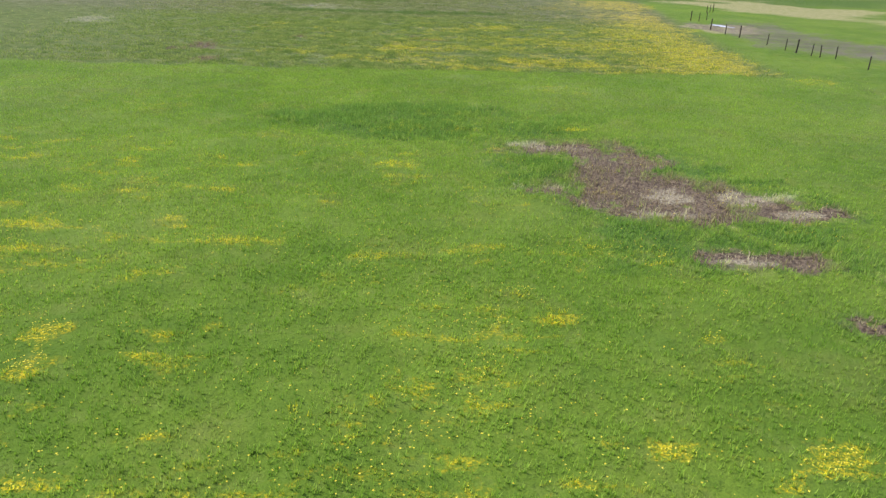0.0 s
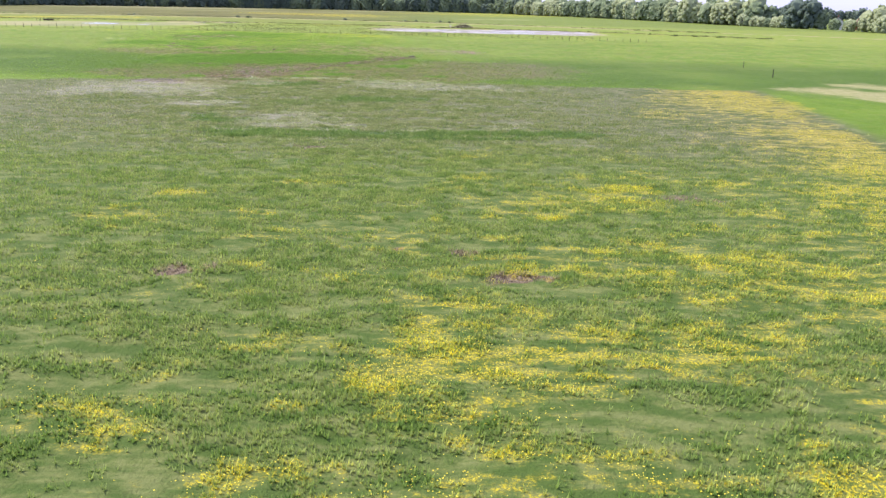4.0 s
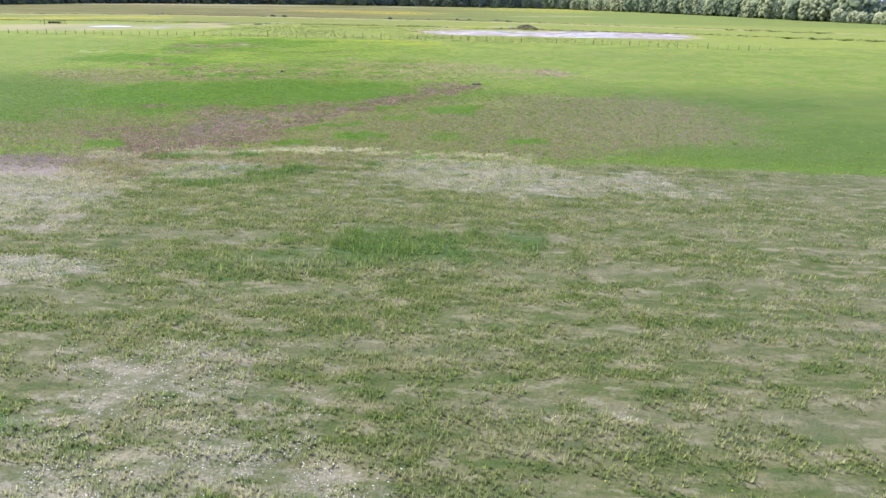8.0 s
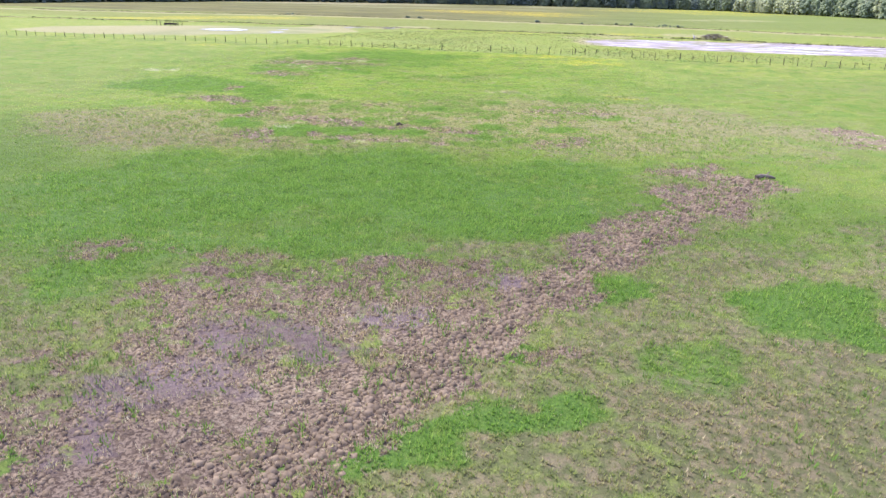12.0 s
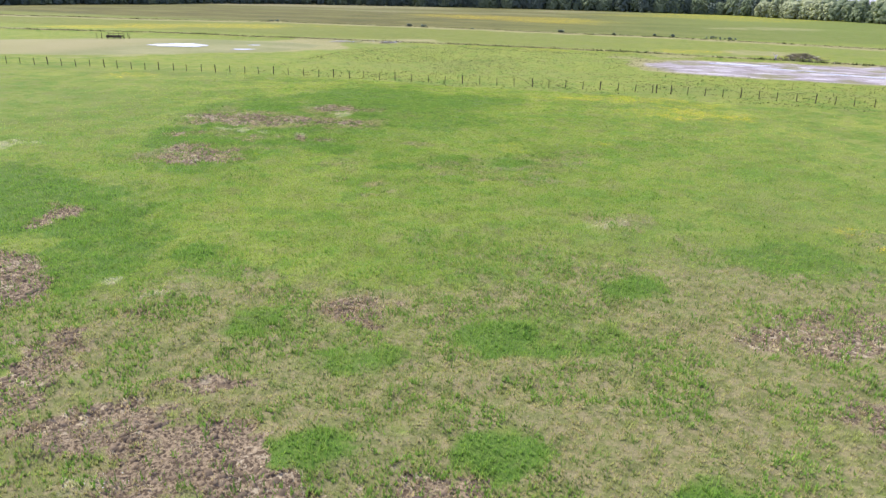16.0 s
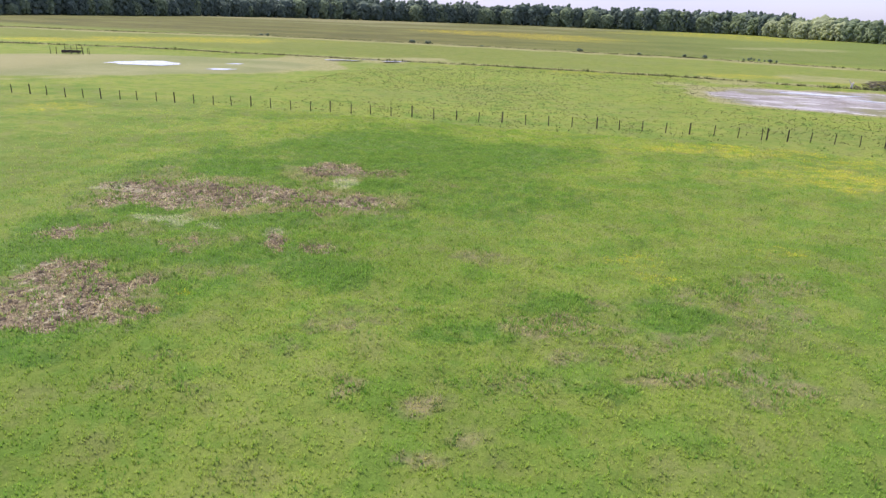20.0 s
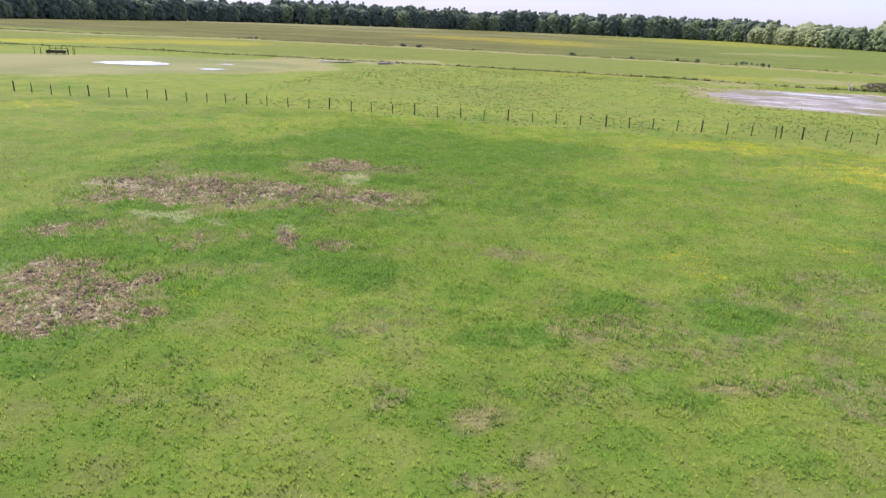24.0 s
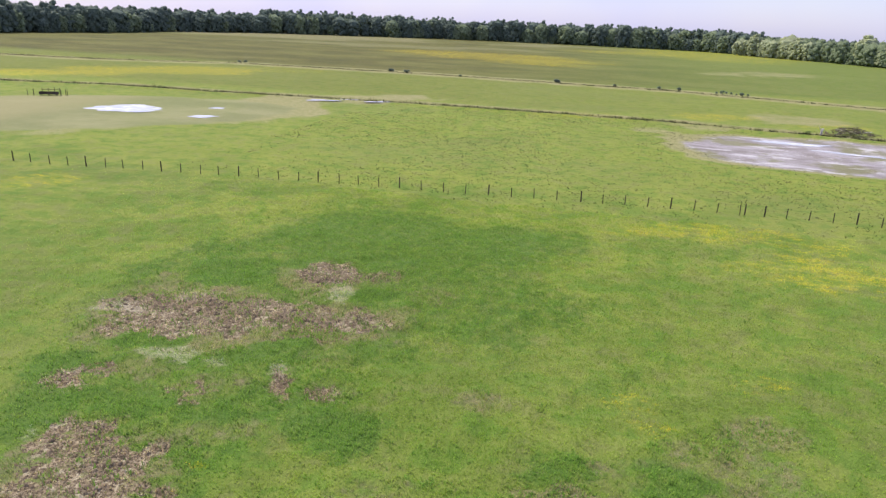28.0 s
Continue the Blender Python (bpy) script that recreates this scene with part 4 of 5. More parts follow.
    silt_sky = g.mix(g.ramp(fine, 0.46, 0.66, 0.0, 0.6), silt_sky, (0.135, 0.100, 0.085))
    col = g.mix(g.math("MULTIPLY", spread(mud, mid, 0.8, 2.4), g.ramp(sep.outputs[1], 250.0, 290.0, 0.75, 0.92)), col, silt_sky)
    specks = g.noise(14.0, 3.0, 0.7)
    pale_on = g.math("MULTIPLY", spread(pale, g.math("ADD", g.math("MULTIPLY", mid, 0.4), g.math("MULTIPLY", dash, 0.6)), 0.7, 4.2), g.ramp(specks, 0.42, 0.62, 0.25, 1.0))
    col = g.mix(g.math("MULTIPLY", pale_on, g.ramp(strip, 0.3, 0.7, 0.66, 0.6)), col, g.mix(strip, (0.50, 0.455, 0.315), (0.37, 0.335, 0.270)))
    bloom = g.math("MULTIPLY", spread(yellow, g.math("ADD", g.math("MULTIPLY", streak, 0.5), g.math("MULTIPLY", dash, 0.5)), 0.5, 4.5), g.ramp(specks, 0.46, 0.62, 0.08, 1.0))
    col = g.mix(g.math("MULTIPLY", bloom, 0.8), col, (0.62, 0.49, 0.022))
    if blades:
        isl = n.new("ShaderNodeNewGeometry").outputs["Random Per Island"]
        col = g.mix(g.ramp(isl, 0.5, 1.0, 0.0, 0.32), col, (0.26, 0.31, 0.07))
        col = g.mix(g.ramp(isl, 0.35, 0.0, 0.0, 0.25), col, (0.055, 0.110, 0.016))
        # the living blades are lighter than the thatch below; light comes through them
        col = g.mix(1.0, col, (1.2, 1.2, 1.12), "MULTIPLY")
        tr, ad = n.new("ShaderNodeBsdfTranslucent"), n.new("ShaderNodeAddShader")
        l.new(col, tr.inputs["Color"])
        l.new(bsdf.outputs[0], ad.inputs[0]), l.new(tr.outputs[0], ad.inputs[1])
        l.new(ad.outputs[0], n["Material Output"].inputs["Surface"])
        g.lifted(1.1, bsdf)
    else:
        g.bump(g.math("ADD", g.math("ADD", g.math("MULTIPLY", fine, 0.5), g.math("MULTIPLY", clump, 0.6)), mid), 0.75, 0.2, bsdf)
    l.new(col, bsdf.inputs["Base Color"])
    return m


MEADOW = meadow_material("meadow", False)
BLADES = meadow_material("meadow_blades", True)


def plain(name, dark, light, scale, rough=0.8, spec=0.3, bump=0.4, metal=0.0, island=0.0, stretch=None, leafy=0.0):
    """A material of two mottled shades with grain."""
    m, n, l, bsdf = material(name, rough, spec)
    g = Graph(m)
    big, small = g.noise(scale, 4.0, 0.6, stretch), g.noise(scale * 7, 4.0, 0.6, stretch)
    col = g.mix(g.ramp(g.math("ADD", g.math("MULTIPLY", big, 0.7), g.math("MULTIPLY", small, 0.3)), 0.35, 0.65), dark, light)
    if island:
        isl = n.new("ShaderNodeNewGeometry").outputs["Random Per Island"]
        obj = n.new("ShaderNodeObjectInfo").outputs["Random"]
        col = g.mix(g.math("MULTIPLY", isl, island), col, tuple(1.9 * c for c in light))
        col = g.mix(g.math("MULTIPLY", obj, island), col, tuple(0.8 * c for c in dark))
    l.new(col, bsdf.inputs["Base Color"])
    bsdf.inputs["Metallic"].default_value = metal
    if leafy:
        tr, ad = n.new("ShaderNodeBsdfTranslucent"), n.new("ShaderNodeAddShader")
        l.new(g.mix(0.45, col, (0.0, 0.0, 0.0)), tr.inputs["Color"])
        l.new(bsdf.outputs[0], ad.inputs[0]), l.new(tr.outputs[0], ad.inputs[1])
        l.new(ad.outputs[0], n["Material Output"].inputs["Surface"])
        g.lifted(leafy, bsdf)
    if bump:
        g.bump(small, bump, 0.02, bsdf)
    return m


EARTH = plain("earth_clods", (0.080, 0.060, 0.040), (0.250, 0.194, 0.124), 1.5, 0.95, 0.1, 0.5, island=0.25)
TUSSOCK = plain("tussock_grass", (0.060, 0.120, 0.018), (0.125, 0.195, 0.034), 0.8, 0.85, 0.15, 0.0, island=0.2, leafy=0.6)
STRAW = plain("dead_grass", (0.26, 0.225, 0.12), (0.42, 0.37, 0.22), 0.8, 0.9, 0.15, 0.0, leafy=0.6)
SEDGE = plain("sedge", (0.034, 0.046, 0.016), (0.066, 0.080, 0.028), 0.6, 0.85, 0.2, 0.0)
WOOD = plain("weathered_wood", (0.030, 0.024, 0.018), (0.085, 0.068, 0.052), 4.0, 0.85, 0.2, 0.6, stretch=(1, 1, 0.15))
DEAD = plain("dead_wood", (0.09, 0.075, 0.055), (0.24, 0.20, 0.15), 3.0, 0.9, 0.2, 0.6)
BARE = plain("bleached_wood", (0.42, 0.38, 0.33), (0.66, 0.61, 0.54), 3.0, 0.8, 0.2, 0.5)
BARK = plain("bark", (0.05, 0.042, 0.035), (0.13, 0.11, 0.09), 2.0, 0.9, 0.2, 0.7)
# oak leaves with the blue of distance haze mixed into their colour
LEAF_HAZY = plain("hazed_oak_leaves", (0.064, 0.088, 0.070), (0.108, 0.138, 0.096), 0.25, 0.8, 0.12, 0.0, island=0.25, leafy=0.4)
LEAF_LIGHT = plain("willow_leaves", (0.190, 0.215, 0.120), (0.290, 0.315, 0.175), 0.25, 0.8, 0.12, 0.0, island=0.25, leafy=0.4)
LEAF_MID = plain("ash_leaves", (0.095, 0.126, 0.072), (0.165, 0.200, 0.108), 0.25, 0.8, 0.12, 0.0, island=0.25, leafy=0.4)
STEEL = plain("galvanised_steel", (0.10, 0.10, 0.10), (0.22, 0.22, 0.22), 3.0, 0.5, 0.4, 0.2, metal=0.6)
BUTTERCUP = plain("buttercup_petals", (0.62, 0.50, 0.03), (0.78, 0.68, 0.08), 2.0, 0.6, 0.3, 0.0)
DAISY = plain("daisy_petals", (0.55, 0.53, 0.48), (0.75, 0.73, 0.68), 2.0, 0.7, 0.3, 0.0)
BRICK = plain("red_brick", (0.22, 0.095, 0.06), (0.34, 0.16, 0.11), 0.8, 0.85, 0.2, 0.3)
RENDERED = plain("pale_render", (0.62, 0.60, 0.55), (0.78, 0.76, 0.70), 0.6, 0.85, 0.2, 0.2)
TILE = plain("roof_tile", (0.10, 0.055, 0.045), (0.19, 0.11, 0.085), 0.7, 0.8, 0.2, 0.4)
GLASS = plain("window_glass", (0.02, 0.025, 0.03), (0.04, 0.045, 0.05), 0.5, 0.08, 0.6, 0.0)


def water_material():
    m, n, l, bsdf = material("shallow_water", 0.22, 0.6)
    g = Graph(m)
    silt_sky = g.noise(0.25, 4.0)
    # silty water, with the white sky reflection painted into its pale colour
    l.new(g.mix(g.ramp(silt_sky, 0.4, 0.62), (0.52, 0.50, 0.49), (0.70, 0.68, 0.68)), bsdf.inputs["Base Color"])
    l.new(g.ramp(silt_sky, 0.35, 0.65, 0.04, 0.25), bsdf.inputs["Roughness"])
    g.bump(g.noise(3.0, 3.0), 0.12, 0.02, bsdf)
    return m


WATER = water_material()


# ---- building blocks ----
def from_arrays(name, verts, faces, mat, attrs=None, smooth_faces=False):
    """An object from arrays: verts (n, 3); faces (m, 3 or 4)."""
    me = bpy.data.meshes.new(name)
    verts, faces = np.asarray(verts, np.float32), np.asarray(faces, np.int32)
    k = faces.shape[1]
    me.vertices.add(len(verts)), me.loops.add(faces.size), me.polygons.add(len(faces))
    me.vertices.foreach_set("co", verts.ravel())
    me.loops.foreach_set("vertex_index", faces.ravel())
    me.polygons.foreach_set("loop_start", np.arange(len(faces), dtype=np.int32) * k)
    me.polygons.foreach_set("use_smooth", np.full(len(faces), smooth_faces))
    me.update(calc_edges=True)
    for key, values in (attrs or {}).items():
        layer = me.attributes.new(key, "FLOAT_COLOR", "POINT")
        layer.data.foreach_set("color", np.asarray(values, np.float32).ravel())
    me.materials.append(mat)
    return new(name, me)


def part(name, bm, mat, parent=None, label=""):
    me = bpy.data.meshes.new(name)
    bm.to_mesh(me)
    bm.free()
    me.materials.append(mat)
    ob = new(name, me)
    if parent is not None:
        ob.parent = parent
    if label:
        ob["label"] = label
    return ob


def tube(bm, pts, radii, sides=7, caps=True):
    """A tapered tube along pts."""
    rings = []
    for i, p in enumerate(pts):
        p = Vector(p)
        way = (Vector(pts[min(i + 1, len(pts) - 1)]) - Vector(pts[max(i - 1, 0)])).normalized()
        u = way.orthogonal().normalized()
        v = way.cross(u)
        ring = [bm.verts.new(p + (u * math.cos(k * 2 * math.pi / sides) + v * math.sin(k * 2 * math.pi / sides)) * radii[i]) for k in range(sides)]
        if rings:
            # keep rings from twisting
            best = min(range(sides), key=lambda s: sum((ring[(k + s) % sides].co - rings[-1][k].co).length for k in range(sides)))
            ring = ring[best:] + ring[:best]
        rings.append(ring)
    for a, b in zip(rings, rings[1:]):
        for k in range(sides):
            bm.faces.new((a[k], a[(k + 1) % sides], b[(k + 1) % sides], b[k]))
    if caps:
        bm.faces.new(rings[0][::-1])
        bm.faces.new(rings[-1])


def box(bm, x0, y0, z0, x1, y1, z1, bevel=0.0):
    vs = bmesh.ops.create_cube(bm, size=1.0, matrix=Matrix.Translation(((x0 + x1) / 2, (y0 + y1) / 2, (z0 + z1) / 2)) @ Matrix.Diagonal((x1 - x0, y1 - y0, z1 - z0, 1)))["verts"]
    if bevel:
        es = list({e for v in vs for e in v.link_edges})
        bmesh.ops.bevel(bm, geom=es, offset=bevel, segments=1, affect="EDGES")


def ground_z(x, y):
    return float(height(np.array([float(x)]), np.array([float(y)]))[0])


# ---- ground: one sheet to the horizon ----
def steps(*runs):
    out = [runs[0][0]]
    for a, b, d in runs:
        k = max(1, round((b - a) / d))
        out += [a + (b - a) * (i + 1) / k for i in range(k)]
    return np.array(out)


gx = steps((-3600, -900, 300), (-900, -320, 40), (-320, -150, 5), (-150, -92, 1.2), (-92, 45, 0.42), (45, 75, 1.5), (75, 300, 7), (300, 900, 50), (900, 3600, 300))
gy = steps((-800, -60, 60), (-60, -4, 4), (-4, 262, 0.42), (262, 350, 0.9), (350, 440, 1.2), (440, 520, 4), (520, 1400, 20), (1400, 4600, 250))
X, Y = np.meshgrid(gx, gy)
x, y = X.ravel(), Y.ravel()
i, j = np.meshgrid(np.arange(len(gx) - 1), np.arange(len(gy) - 1))
k0 = (j * len(gx) + i).ravel()
quads = np.stack([k0, k0 + 1, k0 + 1 + len(gx), k0 + len(gx)], 1)
cover, state = masks(x, y)
ground = from_arrays("ground", np.stack([x, y, height(x, y) - 0.07 * smooth(0.3, 0.7, cover[:, 0])], 1), quads, MEADOW, {"cover": cover, "state": state}, True)
tagged(ground, "flat green pasture with bare earth and buttercup patches", "ground", kind="structure")


# ---- grass tufts, buttercups and daisies near the flight ----
def tufts(name, x, y, size, blades, spread, label, thin=1.0, mat=None):
    """Blades of grass, one triangle each, in tufts at x, y."""
    rng = np.random.default_rng(len(x))
    n = len(x)
    bx, by, bs = np.repeat(x, blades), np.repeat(y, blades), np.repeat(size, blades)
    turn, out = rng.uniform(0, 2 * np.pi, n * blades), rng.uniform(0, 1, n * blades)
    fx, fy = bx + np.cos(turn) * out * spread * bs, by + np.sin(turn) * out * spread * bs
    fz = height(fx, fy) - 0.01
    h = bs * rng.uniform(0.35, 0.85, n * blades)
    lean = rng.uniform(0.1, 0.8, n * blades) * h
    face = turn + np.pi / 2 + rng.uniform(-0.5, 0.5, n * blades)
    w = thin * bs * rng.uniform(0.05, 0.11, n * blades)
    dx, dy = np.cos(face) * w, np.sin(face) * w
    v = np.stack([np.stack([fx - dx, fy - dy, fz], 1), np.stack([fx + dx, fy + dy, fz], 1),
                  np.stack([fx + np.cos(turn) * lean, fy + np.sin(turn) * lean, fz + h], 1)], 1).reshape(-1, 3)
    ca, st = masks(x, y)
    ob = from_arrays(name, v, np.arange(len(v)).reshape(-1, 3), mat or BLADES, {"cover": np.repeat(ca, blades * 3, 0), "state": np.repeat(st, blades * 3, 0)})
    return tagged(ob, label, "grass", kind="stuff")


rng = np.random.default_rng(5)


def scatter(n, y0, y1, half):
    """Random places along the line of flight, thinning out to the sides."""
    py = rng.uniform(y0, y1, n)
    off = np.clip(rng.normal(0, 0.5, n), -1.6, 1.6) * half
    off = np.where(rng.uniform(0, 1, n) < 0.5, off, (rng.uniform(-0.8, 0.8, n) + rng.uniform(-0.5, 0.5, n)) * half)
    return np.interp(py, [0, 90, 130, 200, 262], [2, -9, -22, -50, -60]) + off, py


def keep(px, py, p):
    s = rng.uniform(0, 1, len(px)) < p
    return px[s], py[s]


def sward(name, px, py, r, h, label, fresh=False):
    """Small fans of three broad grass blades."""
    n = len(px)
    turn, z = rng.uniform(0, 2 * np.pi, n), height(px, py) - 0.012
    v = []
    for q in range(3):
        ang, up = turn + q * 2.094 + rng.uniform(-0.7, 0.7, n), h * rng.uniform(0.7, 1.4, n)
        c, sn, w, out = np.cos(ang), np.sin(ang), r * rng.uniform(0.25, 0.5, n), h * rng.uniform(0.15, 0.75, n)
        v.append(np.stack([px - sn * w, py + c * w, z], 1))
        v.append(np.stack([px + sn * w, py - c * w, z], 1))
        v.append(np.stack([px + c * out, py + sn * out, z + up], 1))
    v = np.stack(v, 1).reshape(-1, 3)
    f = np.arange(len(v)).reshape(-1, 3)
    ca, st = masks(px, py)
    if fresh:
        ca, st = ca * 0, st * 0
        ca[:, 3] = 1.0
    ob = from_arrays(name, v, f, BLADES, {"cover": np.repeat(ca, 9, 0), "state": np.repeat(st, 9, 0)})
    return tagged(ob, label, "grass", kind="stuff")


px, py = scatter(190000, 3, 51, 25)
ca, st = masks(px, py)
px, py = keep(px, py, (1 - 0.92 * smooth(0.35, 0.95, ca[:, 0])) * (1 - st[:, 2]) * smooth(0.1, 0.6, fnoise(px * 0.6, py * 0.6, 60)))
sward("grass", px, py, rng.uniform(0.02, 0.045, len(px)), rng.uniform(0.06, 0.15, len(px)), "long lush green pasture grass in loose tufts")
px, py = scatter(110000, 3, 50, 25)
ca, st = masks(px, py)
px, py = keep(px, py, smooth(0.25, 0.7, ca[:, 3]) * (1 - st[:, 2]) * (1 - 0.8 * ca[:, 0]) * smooth(0.3, 0.6, fnoise(px * 0.7, py * 0.7, 69)))
sward("grass", px, py, rng.uniform(0.03, 0.06, len(px)), rng.uniform(0.14, 0.28, len(px)), "tall dark lush grass round a damp hollow")
px, py = scatter(330000, 48, 131, 26)
ca, st = masks(px, py)
px, py = keep(px, py, (1 - 0.92 * smooth(0.35, 0.95, ca[:, 0])) * st[:, 2] * smooth(0.38, 0.58, 0.55 * fnoise(px * 0.3, py * 1.1, 61) + 0.45 * fnoise(px * 1.3, py * 1.3, 64)))
sward("grass", px, py, rng.uniform(0.04, 0.09, len(px)), rng.uniform(0.08, 0.19, len(px)), "short mown meadow grass growing in rows")
px, py = scatter(140000, 52, 131, 27)
ca, st = masks(px, py)
px, py = keep(px, py, smooth(0.2, 0.6, ca[:, 3]) * st[:, 2] * smooth(0.45, 0.58, fnoise(px * 0.5, py * 0.8, 74)))
sward("grass", px, py, rng.uniform(0.05, 0.10, len(px)), rng.uniform(0.16, 0.36, len(px)), "tall feathery green grass tufts left by the mower")
px, py = scatter(540000, 126, 262, 31)
ca, st = masks(px, py)
rough = 0.7 + 0.3 * np.clip(np.maximum(ca[:, 3], st[:, 0]) * 1.5, 0, 1)
px, py = keep(px, py, rough * (1 - 0.92 * smooth(0.35, 0.95, ca[:, 0])) * (1 - st[:, 2]) * smooth(0.15, 0.6, 0.5 * fnoise(px * 0.4, py * 0.4, 62) + 0.5 * fnoise(px * 1.4, py * 1.4, 65)))
sward("grass", px, py, rng.uniform(0.03, 0.075, len(px)), rng.uniform(0.06, 0.14, len(px)), "grazed pasture grass in uneven green tufts")
# fresh clumps round the poached ground
px, py = scatter(320000, 150, 262, 32)
ca, st = masks(px, py)
px, py = keep(px, py, np.clip(0.08 + st[:, 0] + ca[:, 0] * 0.4, 0, 1) * smooth(160, 190, py) * (1 - st[:, 2]) * (1 - 0.9 * smooth(0.4, 0.8, ca[:, 0])) * smooth(0.50, 0.60, fnoise(px * 0.55, py * 0.55, 68)))
sward("grass_clumps", px, py, rng.uniform(0.04, 0.09, len(px)), rng.uniform(0.09, 0.20, len(px)), "fresh green grass clumps on poached ground", True)
# taller lush stands among them
px, py = scatter(230000, 127, 245, 30)
ca, st = masks(px, py)
px, py = keep(px, py, smooth(0.3, 0.9, ca[:, 3]) * (1 - st[:, 2]) * (1 - smooth(0.3, 0.6, ca[:, 0])) * smooth(0.36, 0.56, fnoise(px * 0.7, py * 0.7, 76)))
sward("grass", px, py, rng.uniform(0.03, 0.06, len(px)), rng.uniform(0.14, 0.26, len(px)), "tall lush green grass standing ungrazed in patches")
# coarse dark tussocks
px, py = scatter(42000, 125, 268, 42)
ca, st = masks(px, py)
px, py = keep(px, py, 0.75 * smooth(100, 160, py) * smooth(0.45, 0.8, 0.8 * fnoise(px * 0.15, py * 0.15, 63) + 0.45 * np.minimum(1, 4 * ca[:, 0] * (1 - ca[:, 0]) + st[:, 0])))
tufts("grass_tussocks", px, py, rng.uniform(0.16, 0.34, len(px)), 8, 0.8, "coarse dark green grass tussocks round bare earth", 0.9, TUSSOCK)
# bleached dead grass at the rims of the bare earth
px, py = scatter(90000, 12, 262, 34)
ca, st = masks(px, py)
px, py = keep(px, py, np.clip(4 * ca[:, 0] * (1 - ca[:, 0]) + 0.45 * st[:, 0] + 0.6 * ca[:, 2] * (py > 135), 0, 1) * (1 - st[:, 2]) * smooth(0.44, 0.58, fnoise(px * 0.8, py * 0.8, 75)))
tufts("dead_grass", px, py, rng.uniform(0.10, 0.20, len(px)), 5, 0.8, "bleached dead grass at the rims of bare earth", 0.9, STRAW)


px, py = rng.uniform(-100, 40, 45000), rng.uniform(262, 342, 45000)
px, py = keep(px, py, (0.15 + 0.5 * smooth(0.4, 0.66, fnoise(px * 0.06, py * 0.06, 67))) * (1 - masks(px, py)[1][:, 3]))
tufts("grass_tussocks", px, py, rng.uniform(0.12, 0.26, len(px)), 6, 0.8, "scattered dark grass tussocks beyond the fence", 0.9, SEDGE)
for line, spread_m, n in ((DITCH_NEAR, 1.5, 15000), (DITCH_FAR, 1.3, 20000)):
    lx, ly = np.array(line, float).T
    px = rng.uniform(-300, 110, n)
    py = np.interp(px, lx, ly) + rng.normal(0, 0.5, n) * spread_m - 0.8
    px, py = keep(px, py, 0.3 + 0.7 * smooth(0.2, 0.5, fnoise(px * 0.06, py * 0.06, 66)))
    tufts("ditch_sedge", px, py, rng.uniform(0.45, 1.05, len(px)), 6, 0.8, "dark rough sedge growing along the ditch", 0.9, SEDGE)


def flowers(name, px, py, mat, size, lift, label):
    """Small open flower heads, four petals each."""
    n = len(px)
    z = height(px, py) + rng.uniform(*lift, n)
    r, turn = rng.uniform(*size, n), rng.uniform(0, np.pi, n)
    v = [np.stack([px, py, z - r * 0.3], 1)]
    for q in range(4):
        a = turn + q * np.pi / 2
        v.append(np.stack([px + np.cos(a) * r, py + np.sin(a) * r, z + r * 0.25], 1))
    v = np.stack(v, 1).reshape(-1, 3)
    base = np.arange(n)[:, None] * 5
    f = np.concatenate([base + np.array([[0, 1 + q, 1 + (q + 1) % 4]]) for q in range(4)], 0)
    return tagged(from_arrays(name, v, f, mat), label, "flowers", kind="stuff")


px, py = scatter(600000, 4, 130, 26)
ca, st = masks(px, py)
px, py = keep(px, py, np.clip(ca[:, 1], 0, 1) ** 1.2 * smooth(0.42, 0.68, fnoise(px * 0.9, py * 1.4, 71)) + 0.032 * smooth(50, 35, py) * smooth(16, 2, px))
flowers("buttercups", px, py, BUTTERCUP, (0.010, 0.024), (0.10, 0.24), "yellow buttercups in flower among the grass")
px, py = rng.uniform(-75, 5, 260000), rng.uniform(205, 266, 260000)
ca, st = masks(px, py)
px, py = keep(px, py, np.clip(ca[:, 1], 0, 1) ** 1.2 * smooth(0.45, 0.65, fnoise(px * 0.7, py * 0.9, 77)))
flowers("buttercups", px, py, BUTTERCUP, (0.02, 0.04), (0.10, 0.22), "yellow buttercups in flower along the pasture fence")
px, py = scatter(500000, 90, 240, 28)
ca, st = masks(px, py)
px, py = keep(px, py, np.clip(ca[:, 2], 0, 1) ** 1.5 * smooth(0.36, 0.62, fnoise(px * 0.8, py * 1.1, 72)) * 0.9)
flowers("daisies", px, py, DAISY, (0.010, 0.022), (0.06, 0.16), "small white daisies in flower in short grass")


# ---- clods on the poached earth ----
def clods(name, px, py, r, label):
    """Rough lumps of trodden earth, flattened cubes with knocked corners."""
    n = len(px)
    turn, z = rng.uniform(0, np.pi, n), height(px, py) - 0.06
    corner = np.array([(-1, -1, -1), (1, -1, -1), (1, 1, -1), (-1, 1, -1), (-1, -1, 1), (1, -1, 1), (1, 1, 1), (-1, 1, 1)], float)
    v = corner[None] * (np.where(corner[:, 2] > 0, 0.6, 1.0)[None, :, None]) * rng.uniform(0.55, 1.2, (n, 8, 3)) * r[:, None, None]
    c, sn = np.cos(turn)[:, None], np.sin(turn)[:, None]
    w = np.stack([v[:, :, 0] * c - v[:, :, 1] * sn + px[:, None], v[:, :, 0] * sn + v[:, :, 1] * c + py[:, None], v[:, :, 2] * 0.75 + z[:, None]], 2)
    quad = np.array([(4, 5, 6, 7), (0, 1, 5, 4), (1, 2, 6, 5), (2, 3, 7, 6), (3, 0, 4, 7)])
